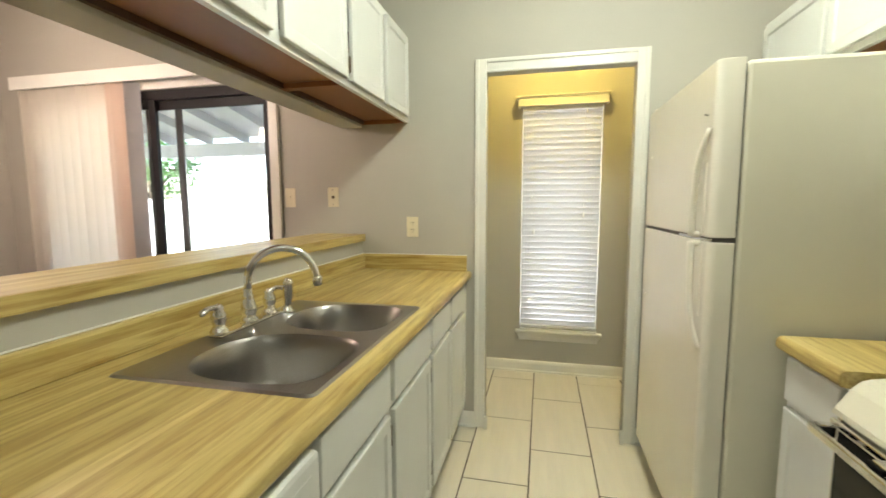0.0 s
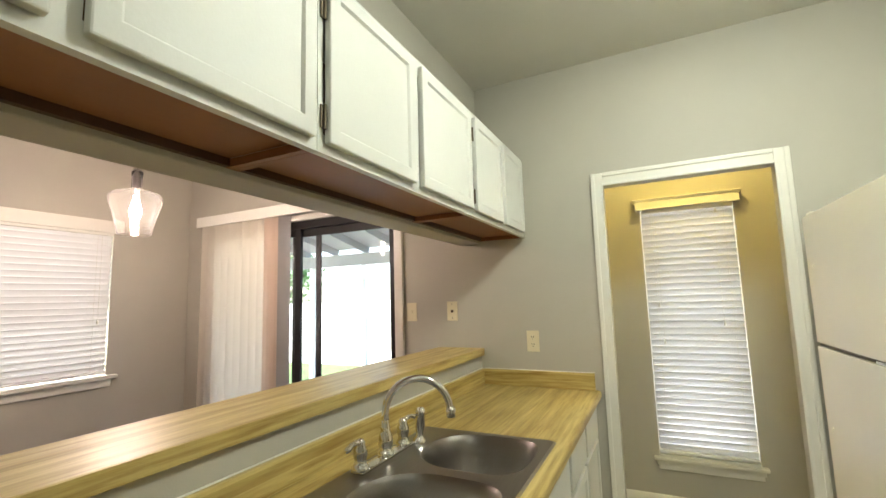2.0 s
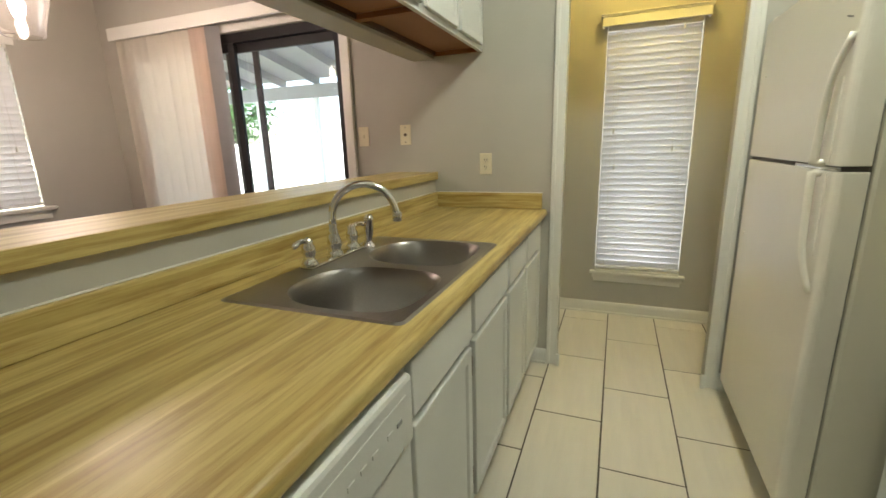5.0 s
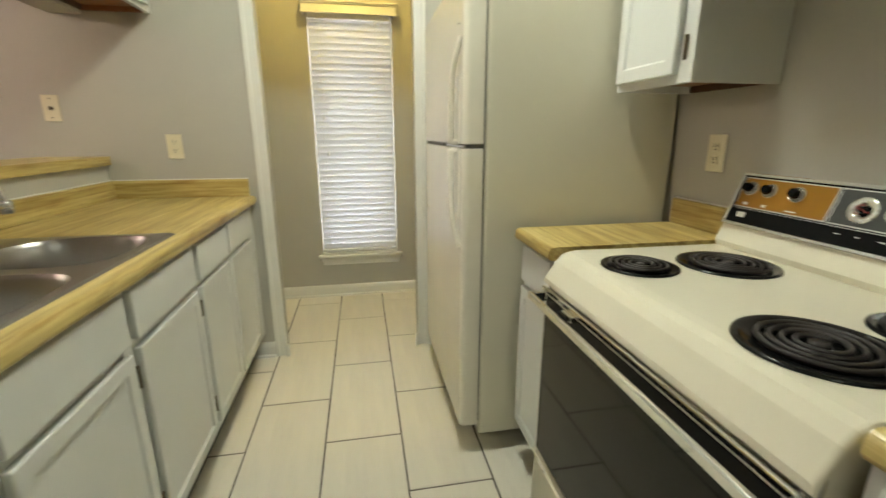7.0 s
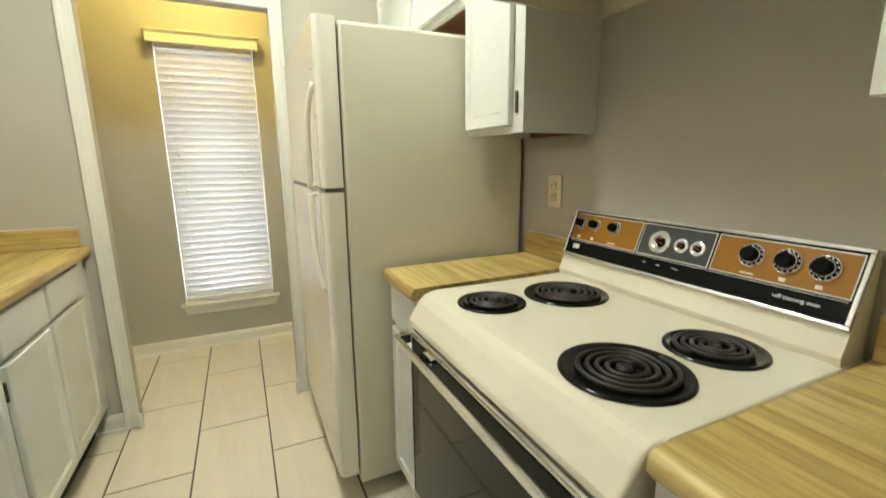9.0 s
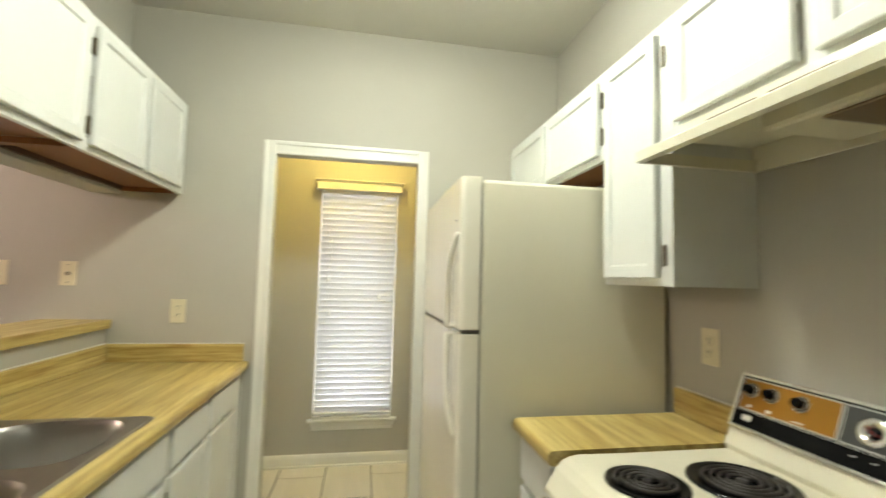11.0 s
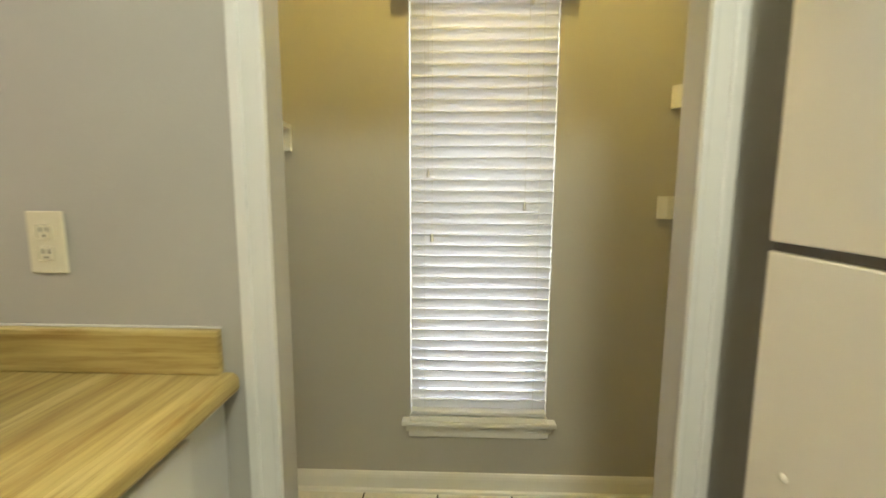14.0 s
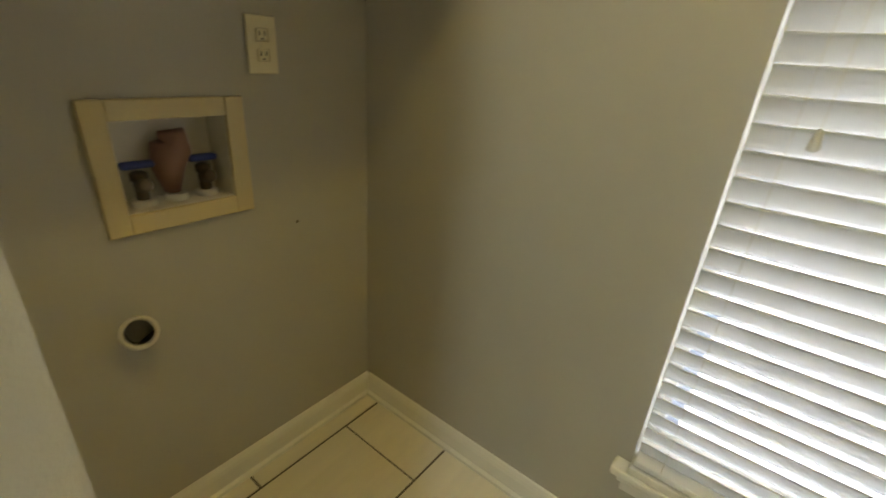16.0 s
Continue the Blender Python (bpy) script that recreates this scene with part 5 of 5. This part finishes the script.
for y0, y1, z0, z1 in ((2.9285, 2.931, 0.835, 1.015), (3.142, 3.1445, 0.835, 1.015), (2.931, 3.142, 0.8345, 0.837), (2.931, 3.142, 1.013, 1.0155)):
    part("box_side", slab(D, PANTRY_X0, y0, y1, z0, z1), PVC, vb2)
for y in (2.977, 3.103):
    bm = bmesh.new()
    lathe(bm, [(0.012, 0.0), (0.012, 0.05), (0.016, 0.052), (0.016, 0.066), (0.009, 0.07), (0.001, 0.071)], pose(PANTRY_X0 - 0.045, y, 0.837), 14)
    lathe(bm, [(0.014, 0.0), (0.014, 0.03), (0.010, 0.034), (0.001, 0.034)], pose(PANTRY_X0 - 0.045, y, 0.877, 0, 75, 0), 14)
    valve = part("valve", bm, HINGE, vb2, "metal hose valve", True)
    part("valve_handle", slab(PANTRY_X0 - 0.055, PANTRY_X0 - 0.032, y - 0.030, y + 0.030, 0.913, 0.927, 0.005), BLUE, valve, "blue valve handle")
    bm = bmesh.new()
    lathe(bm, [(0.024, 0.0), (0.024, 0.010), (0.012, 0.012), (0.001, 0.012)], pose(PANTRY_X0 - 0.045, y, 0.8372), 16)
    part("collar", bm, PVC, vb2, "white plastic collar", True)
bm = bmesh.new()
lathe(bm, [(0.022, 0.0), (0.022, 0.014), (0.017, 0.014), (0.016, 0.002), (0.001, 0.002)], pose(PANTRY_X0 - 0.045, 3.040, 0.8372), 18)
part("drain_opening", bm, PVC, vb2, "", True)
bm = bmesh.new()
tube(bm, [(PANTRY_X0 - 0.062, 3.040, 0.850), (PANTRY_X0 - 0.062, 3.039, 0.905), (PANTRY_X0 - 0.058, 3.050, 0.945), (PANTRY_X0 - 0.058, 3.06, 0.968), (PANTRY_X0 - 0.058, 3.03, 0.972)], 0.02, 10, [0.016, 0.034, 0.040, 0.026, 0.008])
part("copper_plate", bm, COPPER, vb2, "tarnished copper pipe bracket", True)

pp = thing("drain_pipe", (PANTRY_X0, 2.907, 0.60), "white open drain pipe stub in the pantry wall", "pipe")
bm = bmesh.new()
pm = pose(PANTRY_X0 - 0.012, 2.907, 0.577, 0, 64, -16)
lathe(bm, [(0.031, 0.0), (0.031, 0.052), (0.0345, 0.054), (0.0350, 0.070), (0.0335, 0.073), (0.0275, 0.073), (0.0260, 0.070), (0.0255, 0.054)], pm, 28)
part("pipe", bm, PVC, pp, smooth=True)
# dark lining: the shade deep in the pipe, put in as colour
bm = bmesh.new()
lathe(bm, [(0.0254, 0.0545), (0.0254, 0.004), (0.001, 0.004)], pm, 24)
part("bore", bm, DARK_RECESS, pp, "inside of the pipe, coloured dark as its shade", True)
nh = thing("nail_hole", (PANTRY_X0, 3.300, 0.73), "small dark nail hole in the pantry wall", "nail hole")
bm = bmesh.new()
lathe(bm, [(0.0045, 0.0005), (0.0035, 0.0014), (0.0005, 0.0016)], pose(PANTRY_X0, 3.300, 0.732, 0, 90, 0), 10)
part("mark", bm, HINGE, nh)

pl = thing("ceiling_lamp", (0.34, 2.99, CEIL), "bare bulb holder on the pantry ceiling", "ceiling lamp")
bm = bmesh.new()
lathe(bm, [(0.055, -0.001), (0.052, -0.02), (0.03, -0.04), (0.022, -0.06), (0.001, -0.06)], pose(0.34, 2.99, CEIL), 20)
part("holder", bm, PVC, pl, smooth=True)

# ceiling lamps in the kitchen, out of view; the rear one is added for the fill
for cx, y in ((0.48, 1.45), (0.52, -0.70)):
    cf = thing("ceiling_light", (cx, y, CEIL), "assumed round white flush ceiling light, out of view", "ceiling light", "kitchen ceiling lights")
    bm = bmesh.new()
    lathe(bm, [(0.19, -0.001), (0.19, -0.050), (0.186, -0.056), (0.182, -0.050), (0.182, -0.004)], pose(cx, y, CEIL), 32)
    part("housing_ring", bm, TRIM, cf, smooth=True)

# ---- dining pendant ----
pn = thing("pendant_lamp", (-2.335, 1.525, 1.79), "clear glass bell pendant lamp on a cord, lit", "pendant lamp")
PX, PY, PZ = -2.335, 1.525, 1.795
bm = bmesh.new()
outer = [(0.070, 0.0), (0.078, 0.006), (0.086, 0.05), (0.105, 0.12), (0.122, 0.175), (0.124, 0.200), (0.112, 0.222), (0.075, 0.236), (0.034, 0.244), (0.026, 0.256), (0.025, 0.30), (0.028, 0.345)]
lathe(bm, outer + [(r - 0.003, z - 0.001) for r, z in outer[::-1]], pose(PX, PY, PZ), 40)
ob = part("glass_shade", bm, SHADEGLASS, pn, "clear bell glass shade", True)
ob.visible_shadow = False
bm = bmesh.new()
lathe(bm, [(0.001, 0.36), (0.019, 0.358), (0.021, 0.35), (0.021, 0.26), (0.017, 0.245), (0.017, 0.215), (0.001, 0.214)], pose(PX, PY, PZ), 20)
part("socket", bm, surface("brushed_nickel", (0.35, 0.33, 0.31), 0.3, 0.9), pn, "brushed metal socket", True)
bm = bmesh.new()
lathe(bm, [(0.001, 0.072), (0.013, 0.075), (0.024, 0.10), (0.027, 0.13), (0.022, 0.16), (0.014, 0.19), (0.013, 0.213)], pose(PX, PY, PZ), 20)
ob = part("bulb", bm, BULB, pn, "lit bulb", True)
ob.visible_shadow = False
bm = bmesh.new()
tube(bm, [(PX, PY, PZ + 0.355), (PX, PY, CEIL - 0.02)], 0.003, 6)
part("cord", bm, SOOT, pn)
bm = bmesh.new()
lathe(bm, [(0.001, -0.025), (0.05, -0.022), (0.06, -0.001)], pose(PX, PY, CEIL), 20)
part("canopy", bm, HINGE, pn, smooth=True)

# ---- floor tiles: each a piece of the floor, in columns offset by half a tile ----
TW, TL, GAP = 0.310, 0.617, 0.0070
bm = slab(GAP / 2, TW - GAP / 2, GAP / 2, TL - GAP / 2, -0.010, 0.0, 0.0018, None, 1)
tme = bpy.data.meshes.new("tile")
bm.to_mesh(tme)
bm.free()
tme.materials.append(TILE)
for k in range(-4, 4):
    x = 0.184 + TW * k
    y = (2.452 if k % 2 == 0 else 2.1435) - TL * 7
    while y < PY2 - 0.05:
        a, b = max(y, BACK_Y), min(y + TL, PY2)
        if b - a > 0.03 and x > HALF_X0 - 0.25:
            ob = new("tile", tme)
            ob.parent = floor
            ob.location = (x, a, random.uniform(-0.0004, 0.0))
            ob.scale = (1, (b - a) / TL, 1)
            ob.rotation_euler = (0, 0, random.uniform(-0.0012, 0.0012))
        y += TL
